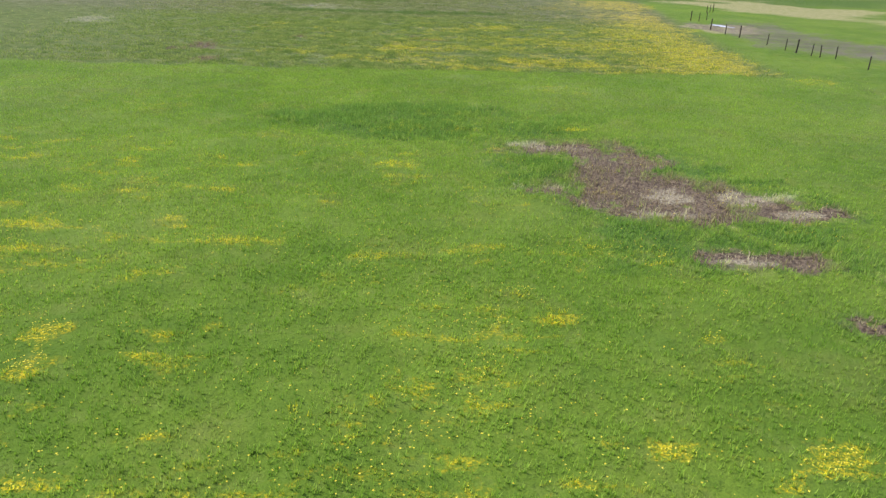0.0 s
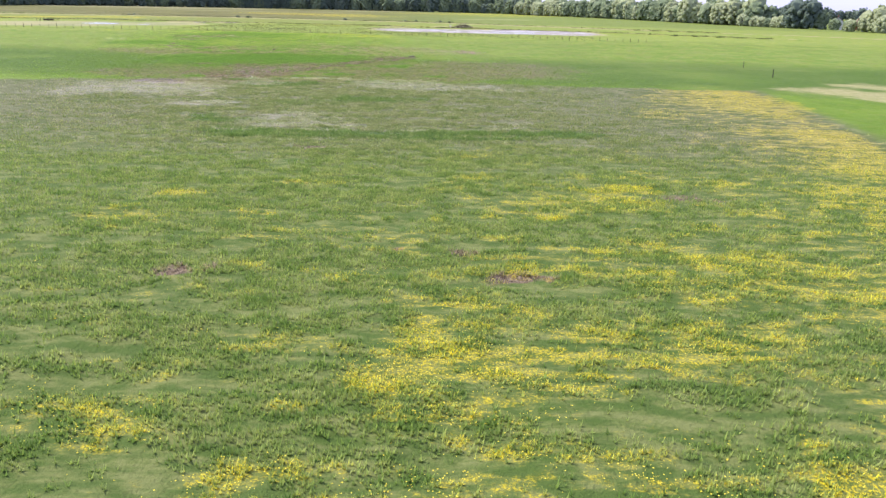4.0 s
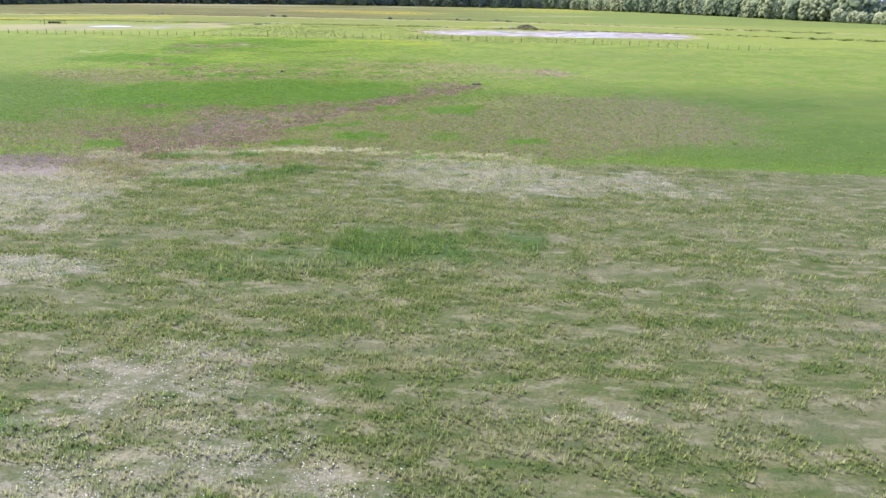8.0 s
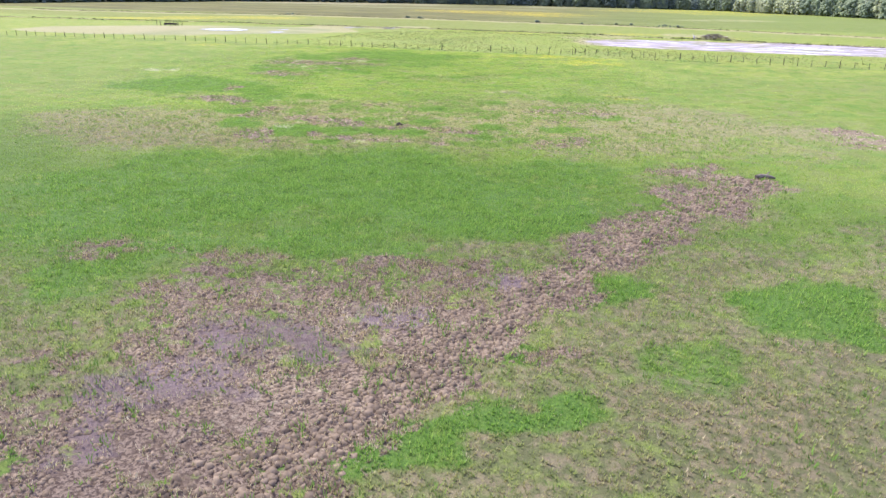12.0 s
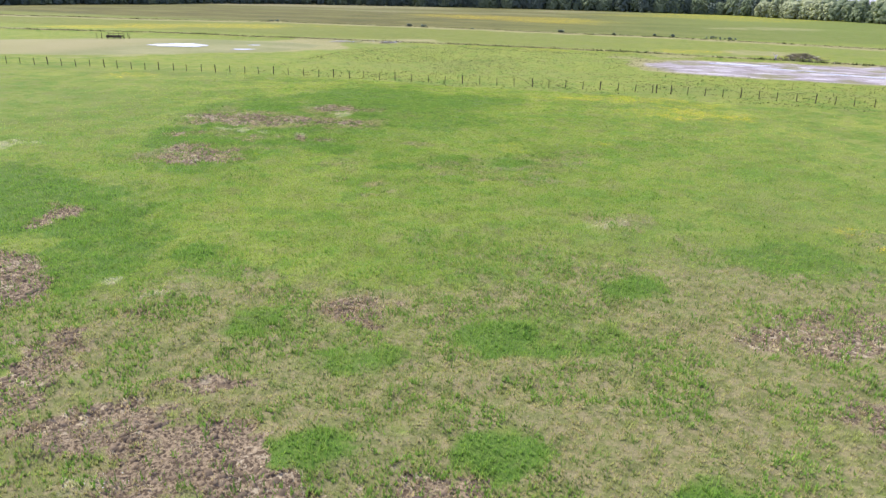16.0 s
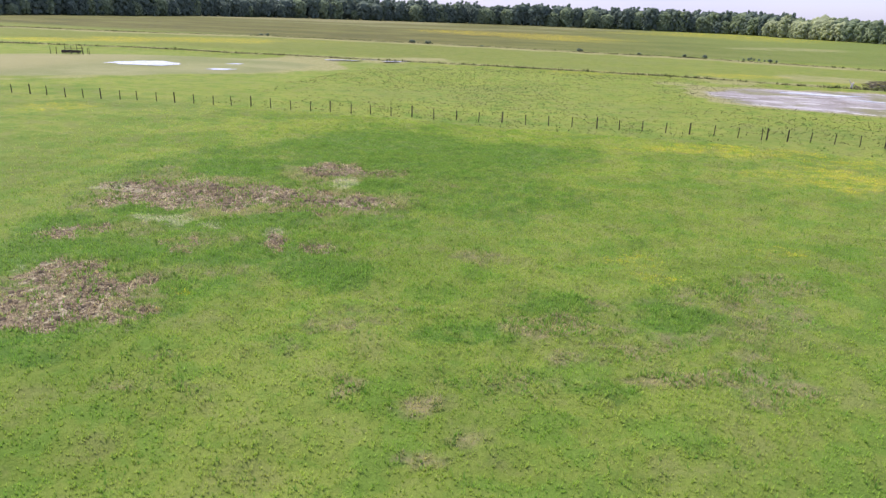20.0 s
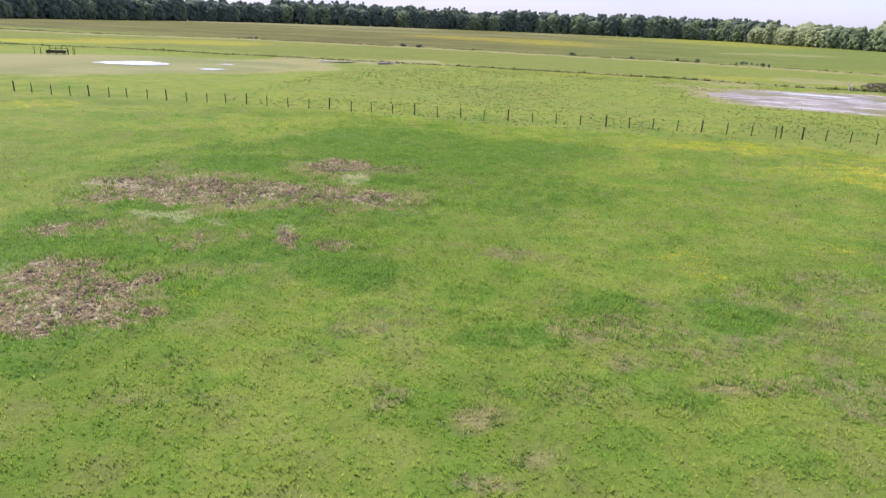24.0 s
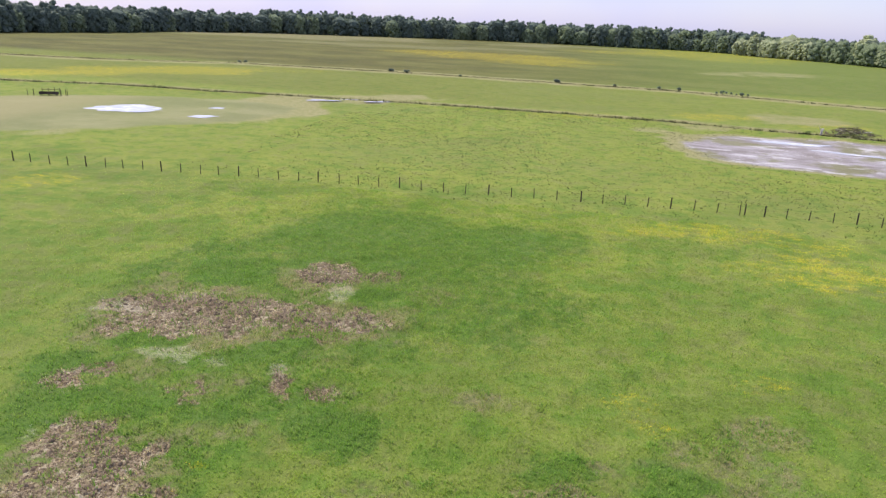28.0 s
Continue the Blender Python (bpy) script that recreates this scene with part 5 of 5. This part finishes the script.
    f = (np.arange(n)[:, None, None] * 8 + quad[None]).reshape(-1, 4)
    return tagged(from_arrays(name, w.reshape(-1, 3), f, EARTH, None, True), label, "earth", kind="stuff")


px, py = scatter(340000, 8, 262, 31)
ca, st = masks(px, py)
px, py = keep(px, py, smooth(0.35, 0.7, ca[:, 0]) * smooth(0.38, 0.6, fnoise(px * 1.2, py * 1.2, 73)))
clods("earth_clods", px, py, rng.uniform(0.03, 0.11, len(px)) * np.where(py < 60, 0.6, np.where(py > 165, 1.35, 1.0)), "dry brown clods of trodden bare earth")


# the churned ridge of the cattle track
tx, ty = np.array(MUD_TRACK).T
py = rng.uniform(128.5, 172.0, 3600)
px = np.interp(py, ty, tx) + rng.normal(0, 0.75, len(py))
clods("earth_clods", px, py, rng.uniform(0.06, 0.17, len(px)), "large churned clods along a cattle track")


# ---- water ----
def pool(name, cx, cy, a, b, turn, seed, label):
    """A thin sheet of water with a ragged bank."""
    k = 64
    bm = bmesh.new()
    ring = []
    for q in range(k):
        t = 2 * math.pi * q / k
        r = 1 + 0.5 * (noise.noise((math.cos(t) * 1.7 + seed, math.sin(t) * 1.7, seed)))
        ring.append(bm.verts.new((a * r * math.cos(t), b * r * math.sin(t), 0)))
    bm.faces.new(ring)
    ob = part(name, bm, WATER)
    z = sum(ground_z(cx + u * a, cy + w * b) for u in (-0.6, 0, 0.6) for w in (-0.6, 0, 0.6)) / 9 + 0.03
    ob.matrix_world = pose(cx, cy, z, 0, 0, turn)
    return tagged(ob, label, "pool", kind="structure")


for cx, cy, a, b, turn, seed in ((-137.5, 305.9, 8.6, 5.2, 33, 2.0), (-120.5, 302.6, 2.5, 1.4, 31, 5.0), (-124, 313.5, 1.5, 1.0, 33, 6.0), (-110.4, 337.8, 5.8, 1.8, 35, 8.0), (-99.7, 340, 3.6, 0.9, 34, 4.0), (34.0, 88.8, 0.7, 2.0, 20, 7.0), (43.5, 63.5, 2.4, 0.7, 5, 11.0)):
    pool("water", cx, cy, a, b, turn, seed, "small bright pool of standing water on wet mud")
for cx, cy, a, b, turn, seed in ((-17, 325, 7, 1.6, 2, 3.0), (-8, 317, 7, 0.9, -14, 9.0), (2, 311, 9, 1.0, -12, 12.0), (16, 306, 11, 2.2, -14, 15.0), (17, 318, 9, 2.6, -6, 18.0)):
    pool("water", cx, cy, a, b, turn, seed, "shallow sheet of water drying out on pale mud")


# ---- fences ----
def fence_post(kind):
    """A rough round post with a weathered, chamfered top. kind: 0 thin, 1 strainer."""
    bm = bmesh.new()
    r, h = (0.048, 1.08) if kind == 0 else (0.070, 1.22)
    tube(bm, [(0, 0, -0.3), (0.01, 0, 0.4), (-0.01, 0.01, h - 0.05), (0, 0, h)], [r * 1.1, r, r * 0.95, r * 0.7], 8)
    return part("fence_post", bm, WOOD)


POSTS = [tagged(fence_post(k), lab, "fence post", "posts of the pasture fence") for k, lab in
         ((0, "thin weathered wooden fence post standing in grass"), (1, "stout dark wooden strainer post standing in grass"))]
FENCE = [(-165.8, 252.5), (-118.2, 258.7), (-83.6, 262.9), (-58.9, 265.5), (-35.0, 267.3), (-23.3, 267.9), (12, 264.0), (52, 252.0)]
used = [False, False]


def stand(kind, px, py, lean=3.0, turn=0.0):
    m = pose(px, py, ground_z(px, py), random.uniform(-lean, lean), random.uniform(-lean, lean), turn)
    if used[kind]:
        return copy_thing(POSTS[kind], m)
    used[kind] = True
    POSTS[kind].matrix_world = m
    return POSTS[kind]


run, count = 0.0, 0
for (ax, ay), (bx, by) in zip(FENCE, FENCE[1:]):
    length = math.hypot(bx - ax, by - ay)
    while run < length:
        q = run / length
        stand(1 if count % 4 == 0 else 0, ax + (bx - ax) * q + random.uniform(-0.08, 0.08), ay + (by - ay) * q + random.uniform(-0.1, 0.1))
        run, count = run + (2.405 if count < 20 else 2.348 if count < 40 else 2.505 if count < 48 else 2.37 if count < 56 else 2.25), count + 1
    run -= length
stand(1, -34.5, 267.4)
# the side fence by the track
for px, py, kind in ((31.8, 94.3, 1), (33.0, 94.6, 0), (34.4, 95.8, 0), (30.9, 84.2, 1), (30.7, 78.9, 0), (31.4, 76.6, 1), (31.7, 70.3, 0), (32.1, 67.1, 0), (32.5, 65.7, 1), (33.1, 64.0, 0), (33.5, 63.2, 0), (34.1, 61.7, 0), (33.9, 56.2, 0), (38.7, 108.2, 0), (39.6, 109.4, 0), (40.6, 110.9, 1), (46.2, 167.0, 0), (43.8, 149.5, 1)):
    stand(kind, px, py)


# ---- feeding pen, brushwood heap, stumps ----
def feeding_pen(px, py, turn):
    pen = tagged(new("feeding_pen"), "low dark feed trough ringed by wooden posts", "feeding pen")
    bm = bmesh.new()
    for s in (-1, 1):
        box(bm, -2.4, 0.55 * s - 0.04, 0.35, 2.4, 0.55 * s + 0.04, 0.95, 0.015)
        box(bm, 2.36 * s - 0.04, -0.5, 0.35, 2.36 * s + 0.04, 0.5, 0.95, 0.015)
    box(bm, -2.3, -0.5, 0.35, 2.3, 0.5, 0.42)
    part("trough", bm, WOOD, pen)
    for u in (-2.1, 0.0, 2.1):
        for w in (-0.45, 0.45):
            bm = bmesh.new()
            box(bm, u - 0.06, w - 0.06, -0.2, u + 0.06, w + 0.06, 0.36, 0.01)
            part("leg", bm, WOOD, pen)
    for u, w, h in ((-5.2, -0.6, 1.6), (-4.2, 0.9, 1.5), (-3.4, -1.4, 1.7), (-2.2, 1.5, 1.8), (-0.6, 1.7, 1.7), (1.0, 1.6, 1.9), (2.5, 1.5, 1.8), (3.5, -1.2, 1.6), (4.2, 0.6, 1.7), (4.9, -0.4, 1.6)):
        bm = bmesh.new()
        tube(bm, [(u, w, -0.3), (u + random.uniform(-0.1, 0.1), w, h)], [0.09, 0.07], 7)
        part("post", bm, WOOD, pen)
    for a, b in (((-2.2, 1.5, 1.3), (2.5, 1.5, 1.35)), ((-2.2, 1.5, 0.8), (2.5, 1.5, 0.8))):
        bm = bmesh.new()
        tube(bm, [a, b], [0.05, 0.05], 6)
        part("rail", bm, WOOD, pen)
    pen.matrix_world = pose(px, py, ground_z(px, py), 0, 0, turn) @ Matrix.Diagonal((0.74, 0.74, 0.85, 1))


feeding_pen(-162.5, 313, 24)


def brush_heap(name, px, py, turn, length, wide, high, seed, label):
    """Cut branches thrown in a heap."""
    r = random.Random(seed)
    heap = tagged(new(name), label, "brushwood heap")
    for k in range(80):
        u, w = r.gauss(0, 0.33) * length, r.gauss(0, 0.3) * wide
        z = max(0.08, high * (1 - (u / length * 1.6) ** 2) * r.uniform(0.1, 1.0))
        ln, az, el = r.uniform(0.8, 2.6), r.uniform(0, 6.28), r.uniform(-0.3, 0.5)
        d = Vector((math.cos(az) * math.cos(el), math.sin(az) * math.cos(el) * 0.6, math.sin(el))) * ln / 2
        c = Vector((u, w, z))
        if c.z - abs(d.z) < 0.03:
            c.z = abs(d.z) + 0.03
        rad = r.uniform(0.03, 0.10)
        bm = bmesh.new()
        mid = c + Vector((r.uniform(-0.1, 0.1), r.uniform(-0.1, 0.1), r.uniform(0, 0.12)))
        tube(bm, [c - d, mid, c + d], [rad, rad * 0.8, rad * 0.35], 6)
        part("branch", bm, DEAD if k % 7 else BARE, heap)
    bm = bmesh.new()
    for k in range(900):
        u, w = r.gauss(0, 0.32) * length, r.gauss(0, 0.3) * wide
        z = abs(high * (1 - (u / length * 1.5) ** 2)) * r.uniform(0.0, 1.0) + 0.03
        d = Vector((r.uniform(-1, 1), r.uniform(-1, 1), r.uniform(-0.5, 0.9))) * 0.5
        s = Vector((r.uniform(-1, 1), r.uniform(-1, 1), r.uniform(-1, 1))).normalized() * 0.035
        c = Vector((u, w, z))
        bm.faces.new([bm.verts.new(c - s), bm.verts.new(c + s), bm.verts.new(c + d)])
    part("twigs", bm, DEAD, heap)["kind"] = "stuff"
    heap.matrix_world = pose(px, py, ground_z(px, py), 0, 0, turn)
    return heap


brush_heap("brushwood_heap", -3.0, 340.5, 4, 6.8, 2.2, 1.35, 4, "grey heap of cut dead branches beside the drying pond")
bm = bmesh.new()
tube(bm, [(0, 0, 0.15), (1.6, 0.2, 0.35), (3.2, -0.1, 0.25), (4.6, 0.1, 0.12)], [0.17, 0.15, 0.12, 0.05], 8)
tube(bm, [(1.6, 0.2, 0.35), (2.3, 0.9, 0.8), (2.8, 1.3, 1.3)], [0.09, 0.06, 0.03], 7)
ob = tagged(part("fallen_trunk", bm, BARE), "bleached fallen tree trunk with one broken limb", "log")
ob.matrix_world = pose(0.8, 338.0, ground_z(0.8, 338.0), 0, 0, -12)
bm = bmesh.new()
tube(bm, [(0, 0, -0.1), (0.05, 0, 0.8), (0.3, 0.1, 1.3)], [0.25, 0.2, 0.12], 8)
tube(bm, [(0.05, 0, 0.8), (-0.3, 0.1, 1.2), (-0.6, 0.0, 1.7)], [0.12, 0.08, 0.03], 7)
tagged(part("stump_or_lump", bm, BARE), "bleached broken tree stump by the brushwood heap", "stump").matrix_world = pose(-8.2, 340.5, ground_z(-8.2, 340.5))
bm = bmesh.new()
tube(bm, [(-0.55, 0, 0.1), (-0.2, 0.05, 0.16), (0.3, 0, 0.14), (0.7, -0.1, 0.08)], [0.13, 0.16, 0.13, 0.05], 8)
tube(bm, [(0.1, 0, 0.16), (0.35, 0.25, 0.34), (0.5, 0.35, 0.4)], [0.06, 0.04, 0.015], 6)
tagged(part("log", bm, DEAD), "short dark rotten log lying on bare earth", "log").matrix_world = pose(-12.8, 172.8, ground_z(-12.8, 172.8), 0, 0, 15)
# a low dark brown lump on the earth, given a stump's shape
bm = bmesh.new()
tube(bm, [(0, 0, -0.1), (0.02, 0, 0.14), (0, 0.02, 0.24)], [0.26, 0.19, 0.12], 9)
tube(bm, [(0.05, 0.1, 0.05), (0.3, 0.2, 0.08)], [0.09, 0.03], 6)
tagged(part("stump_or_lump", bm, WOOD), "small dark brown lump among bare earth, shaped as a stump", "stump").matrix_world = pose(-40.8, 181.0, ground_z(-40.8, 181.0))


# ---- bushes and trees ----
BALL = bmesh.new()
bmesh.ops.create_icosphere(BALL, subdivisions=1, radius=1.0)
BALL_V = np.array([tuple(v.co) for v in BALL.verts])
BALL.verts.index_update()
BALL_F = np.array([[v.index for v in f.verts] for f in BALL.faces])
BALL.free()


def unit(v):
    return v / np.maximum(1e-6, np.linalg.norm(v, axis=1))[:, None]


def foliage(name, seed, centres, per, leaf, mat, core=0.78):
    """Dense uneven leafy masses round (centre, radius) lobes, each in a coat of small leaf clumps."""
    g = np.random.default_rng(seed)
    c = np.array([tuple(p) for p, rad in centres])
    rad = np.array([r for p, r in centres])
    n, nb = len(c), len(BALL_V)
    lump = c[:, None] + BALL_V[None] * (rad * core)[:, None, None] * g.uniform(0.8, 1.22, (n, nb, 1))
    lf = (np.arange(n)[:, None, None] * nb + BALL_F[None]).reshape(-1, 3)
    m = n * per
    d = unit(g.normal(0, 1, (m, 3)))
    p = np.repeat(c, per, 0) + d * (np.repeat(rad, per) * g.uniform(0.74, 1.02, m))[:, None]
    side = unit(np.cross(d, unit(g.normal(0, 1, (m, 3)))))
    u = unit(side + d * g.uniform(-0.5, 0.5, (m, 1)))
    v = unit(np.cross(u, d) + d * g.uniform(0.1, 0.9, (m, 1)))
    sz = (leaf * g.uniform(0.6, 1.4, m))[:, None]
    quad = np.stack([p + u * sz, p + v * sz * 0.8, p - u * sz * 0.9, p - v * sz * 0.7], 1).reshape(-1, 3)
    k = n * nb + np.arange(m)[:, None] * 4
    f = np.concatenate([lf, k + np.array([[0, 1, 2]]), k + np.array([[0, 2, 3]])], 0)
    return from_arrays(name, np.concatenate([lump.reshape(-1, 3), quad], 0), f, mat)


def dome(r, c, wide, tall, lobes, small=0.15, large=0.25):
    """Leafy masses over an uneven dome round c."""
    out = []
    for k in range(lobes):
        z = 1 - 2.05 * (k + 0.5) / lobes
        az, q = k * 2.4 + r.uniform(-0.4, 0.4), math.sqrt(1 - z * z) if z > 0 else 1.0 + 0.15 * z
        inner = r.uniform(0.68, 0.92)
        out.append((c + Vector((q * math.cos(az) * wide * inner, q * math.sin(az) * wide * inner, z * tall * inner)), wide * r.uniform(small, large)))
    # the shaded heart of the crown
    out += [(c + Vector((r.uniform(-0.2, 0.2) * wide, r.uniform(-0.2, 0.2) * wide, f * tall)), 0.78 * wide) for f in (-0.45, 0.0, 0.38)]
    return out


def tree(seed, high, wide, leafmat, label, name="tree", lobes=84, per=17):
    """A tapered trunk, limbs and a crown of leaf clumps."""
    r = random.Random(seed)
    ob = tagged(new(name), label, "tree", "trees of the wood edge")
    bm = bmesh.new()
    bend = r.uniform(-0.4, 0.4)
    tube(bm, [(0, 0, -0.4), (0.05, 0, high * 0.12), (bend, 0.1, high * 0.35), (bend * 1.4, 0, high * 0.7)], [high * 0.028, high * 0.02, high * 0.015, high * 0.005], 7)
    part("trunk", bm, BARK, ob)
    centres = dome(r, Vector((bend, 0, high * 0.46)), wide, high * 0.46, lobes)
    for k in range(3, lobes, 16):
        bm = bmesh.new()
        c = centres[k][0]
        z0 = min(high * 0.6, c.z * 0.7)
        tube(bm, [(bend * 0.8, 0, z0), ((c.x) * 0.5, c.y * 0.5, (z0 + c.z) / 2), tuple(c)], [high * 0.010, high * 0.006, high * 0.002], 5)
        part("limb", bm, BARK, ob)
    foliage("crown", seed, centres, per, high * 0.020, leafmat, 0.88).parent = ob
    return ob


TREES = [tree(1, 17, 7.2, LEAF_HAZY, "tall dark green oak at the edge of the wood"),
         tree(2, 15, 6.5, LEAF_MID, "green ash tree at the edge of the wood"),
         tree(3, 19, 7.8, LEAF_HAZY, "broad dark green oak at the edge of the wood"),
         tree(4, 15, 6.8, LEAF_LIGHT, "pale grey-green willow at the field edge"),
         tree(5, 17, 6.2, LEAF_LIGHT, "tall pale grey-green willow at the field edge"),
         tree(6, 13, 6.2, LEAF_MID, "young green tree at the edge of the wood")]
placed = [False] * len(TREES)


def plant(kind, px, py, size=1.0):
    m = pose(px, py, 0, 0, 0, random.uniform(0, 360))
    ob = TREES[kind] if not placed[kind] else copy_thing(TREES[kind], m)
    placed[kind] = True
    ob.matrix_world = m @ Matrix.Diagonal((size * random.uniform(0.9, 1.15), size * random.uniform(0.9, 1.15), size, 1))
    return ob


def wood_edge(line, kinds, gap, size, depth=14.0):
    """A front row of single trees along a line."""
    left = 0.0
    for (ax, ay), (bx, by) in zip(line, line[1:]):
        length = math.hypot(bx - ax, by - ay)
        while left < length:
            q = left / length
            off = random.uniform(0, depth)
            nx, ny = -(by - ay) / length, (bx - ax) / length
            plant(random.choice(kinds), ax + (bx - ax) * q + nx * off, ay + (by - ay) * q + ny * off, size * random.choice((0.55, 0.75, 0.9, 1.0, 1.12)) * random.uniform(0.92, 1.08))
            left += gap * random.uniform(0.7, 1.3)
        left -= length


WOOD_LEFT = [(-395, 380), (-410, 480), (-420, 565), (-415, 640), (-420, 740), (-385, 840)]
WOOD_FAR = [(-385, 840), (-230, 950), (-100, 985), (30, 965), (65, 930)]
WOOD_RIGHT = [(62, 905), (98, 830), (138, 745), (160, 660), (178, 580), (188, 545)]
WOOD_END = [(226, 462), (236, 420), (246, 380), (258, 330), (266, 290)]
RIDGE = [(60, 1350), (350, 1330), (700, 1150), (1000, 850)]
# lines run so that their left-hand side is the wood's inside
wood_edge(WOOD_LEFT, (0, 1, 2, 2, 5), 5.2, 0.98)
wood_edge(WOOD_FAR, (0, 1, 2, 1), 7.0, 1.3)
wood_edge(WOOD_RIGHT[::-1], (3, 4, 1, 3, 4, 5), 7.0, 1.2, -14.0)
wood_edge(WOOD_END, (1, 5, 3, 4), 8.0, 0.85, -10.0)
# a low hedge row, then two big oaks and a young tree beside the house
for k in range(8):
    plant(random.choice((3, 5)), 190 + 2.2 * k, 540 - 5.5 * k, random.uniform(0.45, 0.6))
plant(0, 208, 502, 1.15), plant(2, 214, 497, 1.05), plant(1, 221, 494, 0.85), plant(5, 226, 486, 0.55)
for px, py, kind, size in ((232, 545, 1, 0.7), (262, 520, 3, 0.7), (258, 480, 4, 0.6), (244, 590, 2, 0.9), (205, 600, 1, 0.8)):
    plant(kind, px, py, size)


def deep_wood(name, line, inward, rows, gap, high, seed, leafmat, label):
    """The closed canopy behind the front row: trunks' shade below, rough crowns above."""
    r = random.Random(seed)
    cs = []
    for (ax, ay), (bx, by) in zip(line, line[1:]):
        length = math.hypot(bx - ax, by - ay)
        nx, ny = -(by - ay) / length * inward, (bx - ax) / length * inward
        for k in range(-1, int(length / gap) + 1):
            for row in range(rows):
                q = (k + r.random()) * gap / length
                off = 9 + row * 10 + r.uniform(-4, 4)
                px, py = ax + (bx - ax) * q + nx * off, ay + (by - ay) * q + ny * off
                h = high * r.uniform(0.78, 1.14)
                cs += dome(r, Vector((px, py, h * 0.48)), r.uniform(5.0, 7.0), h * 0.44, 22, 0.24, 0.38)
    tagged(foliage(name, seed, cs, 8, 0.5, leafmat, 0.9), label, "wood", kind="stuff")


deep_wood("woodland", WOOD_LEFT, 1, 2, 6.0, 20, 11, LEAF_HAZY, "dense dark wood behind the field edge")
deep_wood("woodland", WOOD_FAR, 1, 3, 7.0, 24, 12, LEAF_HAZY, "far green wood closing the pasture")
deep_wood("woodland", WOOD_RIGHT[::-1], -1, 2, 8.5, 18, 13, LEAF_MID, "green wood behind pale willows")
deep_wood("woodland", RIDGE, 1, 2, 12.0, 20, 14, LEAF_HAZY, "distant wooded ridge beyond the houses")


def bush(px, py, w, h, seed):
    r = random.Random(seed)
    ob = tagged(new("bush"), "small dark green bush on the ditch bank", "bush", "bushes along the ditch")
    bm = bmesh.new()
    for k in range(5):
        az = k * 1.3
        tube(bm, [(0, 0, -0.2), (0.3 * w * math.cos(az), 0.3 * w * math.sin(az), h * 0.6)], [0.05, 0.02], 5)
    part("stems", bm, BARK, ob)
    cs = [(Vector((r.uniform(-0.5, 0.5) * w, r.uniform(-0.4, 0.4) * w, h * r.uniform(0.35, 0.7))), h * r.uniform(0.25, 0.4)) for _ in range(8)]
    foliage("foliage", seed, cs, 40, 0.13, LEAF_HAZY, 0.6).parent = ob
    ob.matrix_world = pose(px, py, ground_z(px, py), 0, 0, r.uniform(0, 360))


for k, (px, py, w, h) in enumerate(((-186, 433, 5, 1.6), (-127, 434, 2.6, 1.8), (-121, 433.5, 2.8, 1.7), (-67, 430, 3.2, 1.9), (-34, 427, 1.6, 1.2), (-28, 426, 2.0, 1.5), (-15, 421.5, 6, 1.5), (-10, 420, 5, 1.3), (-101, 432, 1.5, 1.0), (-48, 428, 1.4, 0.9))):
    bush(px, py, 0.62 * w, 0.7 * h, 40 + k)


# ---- houses beyond the trees ----
def house(px, py, turn, wide, deep, eaves, ridge, wallmat, label):
    ob = tagged(new("house"), label, "house")
    bm = bmesh.new()
    w, d = wide / 2, deep / 2
    box(bm, -w, -d, -0.3, w, d, eaves)
    for s in (-1, 1):
        vs = [bm.verts.new((s * w, -d, eaves)), bm.verts.new((s * w, d, eaves)), bm.verts.new((s * w, 0, ridge - 0.1))]
        bm.faces.new(vs)
    part("wall", bm, wallmat, ob)
    bm = bmesh.new()
    for s in (-1, 1):
        a = [bm.verts.new((-w - 0.4, s * (d + 0.4), eaves - 0.2)), bm.verts.new((w + 0.4, s * (d + 0.4), eaves - 0.2)), bm.verts.new((w + 0.4, 0, ridge)), bm.verts.new((-w - 0.4, 0, ridge))]
        f = bm.faces.new(a)
        e = bmesh.ops.extrude_face_region(bm, geom=[f])
        bmesh.ops.translate(bm, vec=(0, 0, 0.18), verts=[v for v in e["geom"] if isinstance(v, bmesh.types.BMVert)])
    roof = part("roof", bm, TILE, ob)
    bm = bmesh.new()
    box(bm, w * 0.5 - 0.4, -0.35, ridge - 0.8, w * 0.5 + 0.4, 0.35, ridge + 1.0, 0.03)
    part("chimney", bm, BRICK, roof)
    for s in (-1, 1):
        for z in ((1.0, 3.6) if eaves > 4 else (1.0,)):
            for u in (-0.6, 0.0, 0.6):
                bm = bmesh.new()
                box(bm, u * w - 0.55, s * d - 0.05, z, u * w + 0.55, s * d + 0.05, z + 1.3)
                part("window", bm, GLASS, ob)
    ob.matrix_world = pose(px, py, 0, 0, 0, turn)


house(236, 503, 62, 9, 7, 4.6, 7.6, RENDERED, "pale rendered house with a red tiled roof among trees")
house(246, 497, 66, 13, 7, 3.4, 6.0, BRICK, "low red brick house with a tiled roof among trees")
house(216, 585, 72, 18, 8, 4.8, 7.8, RENDERED, "white rendered farmhouse behind the field hedge")
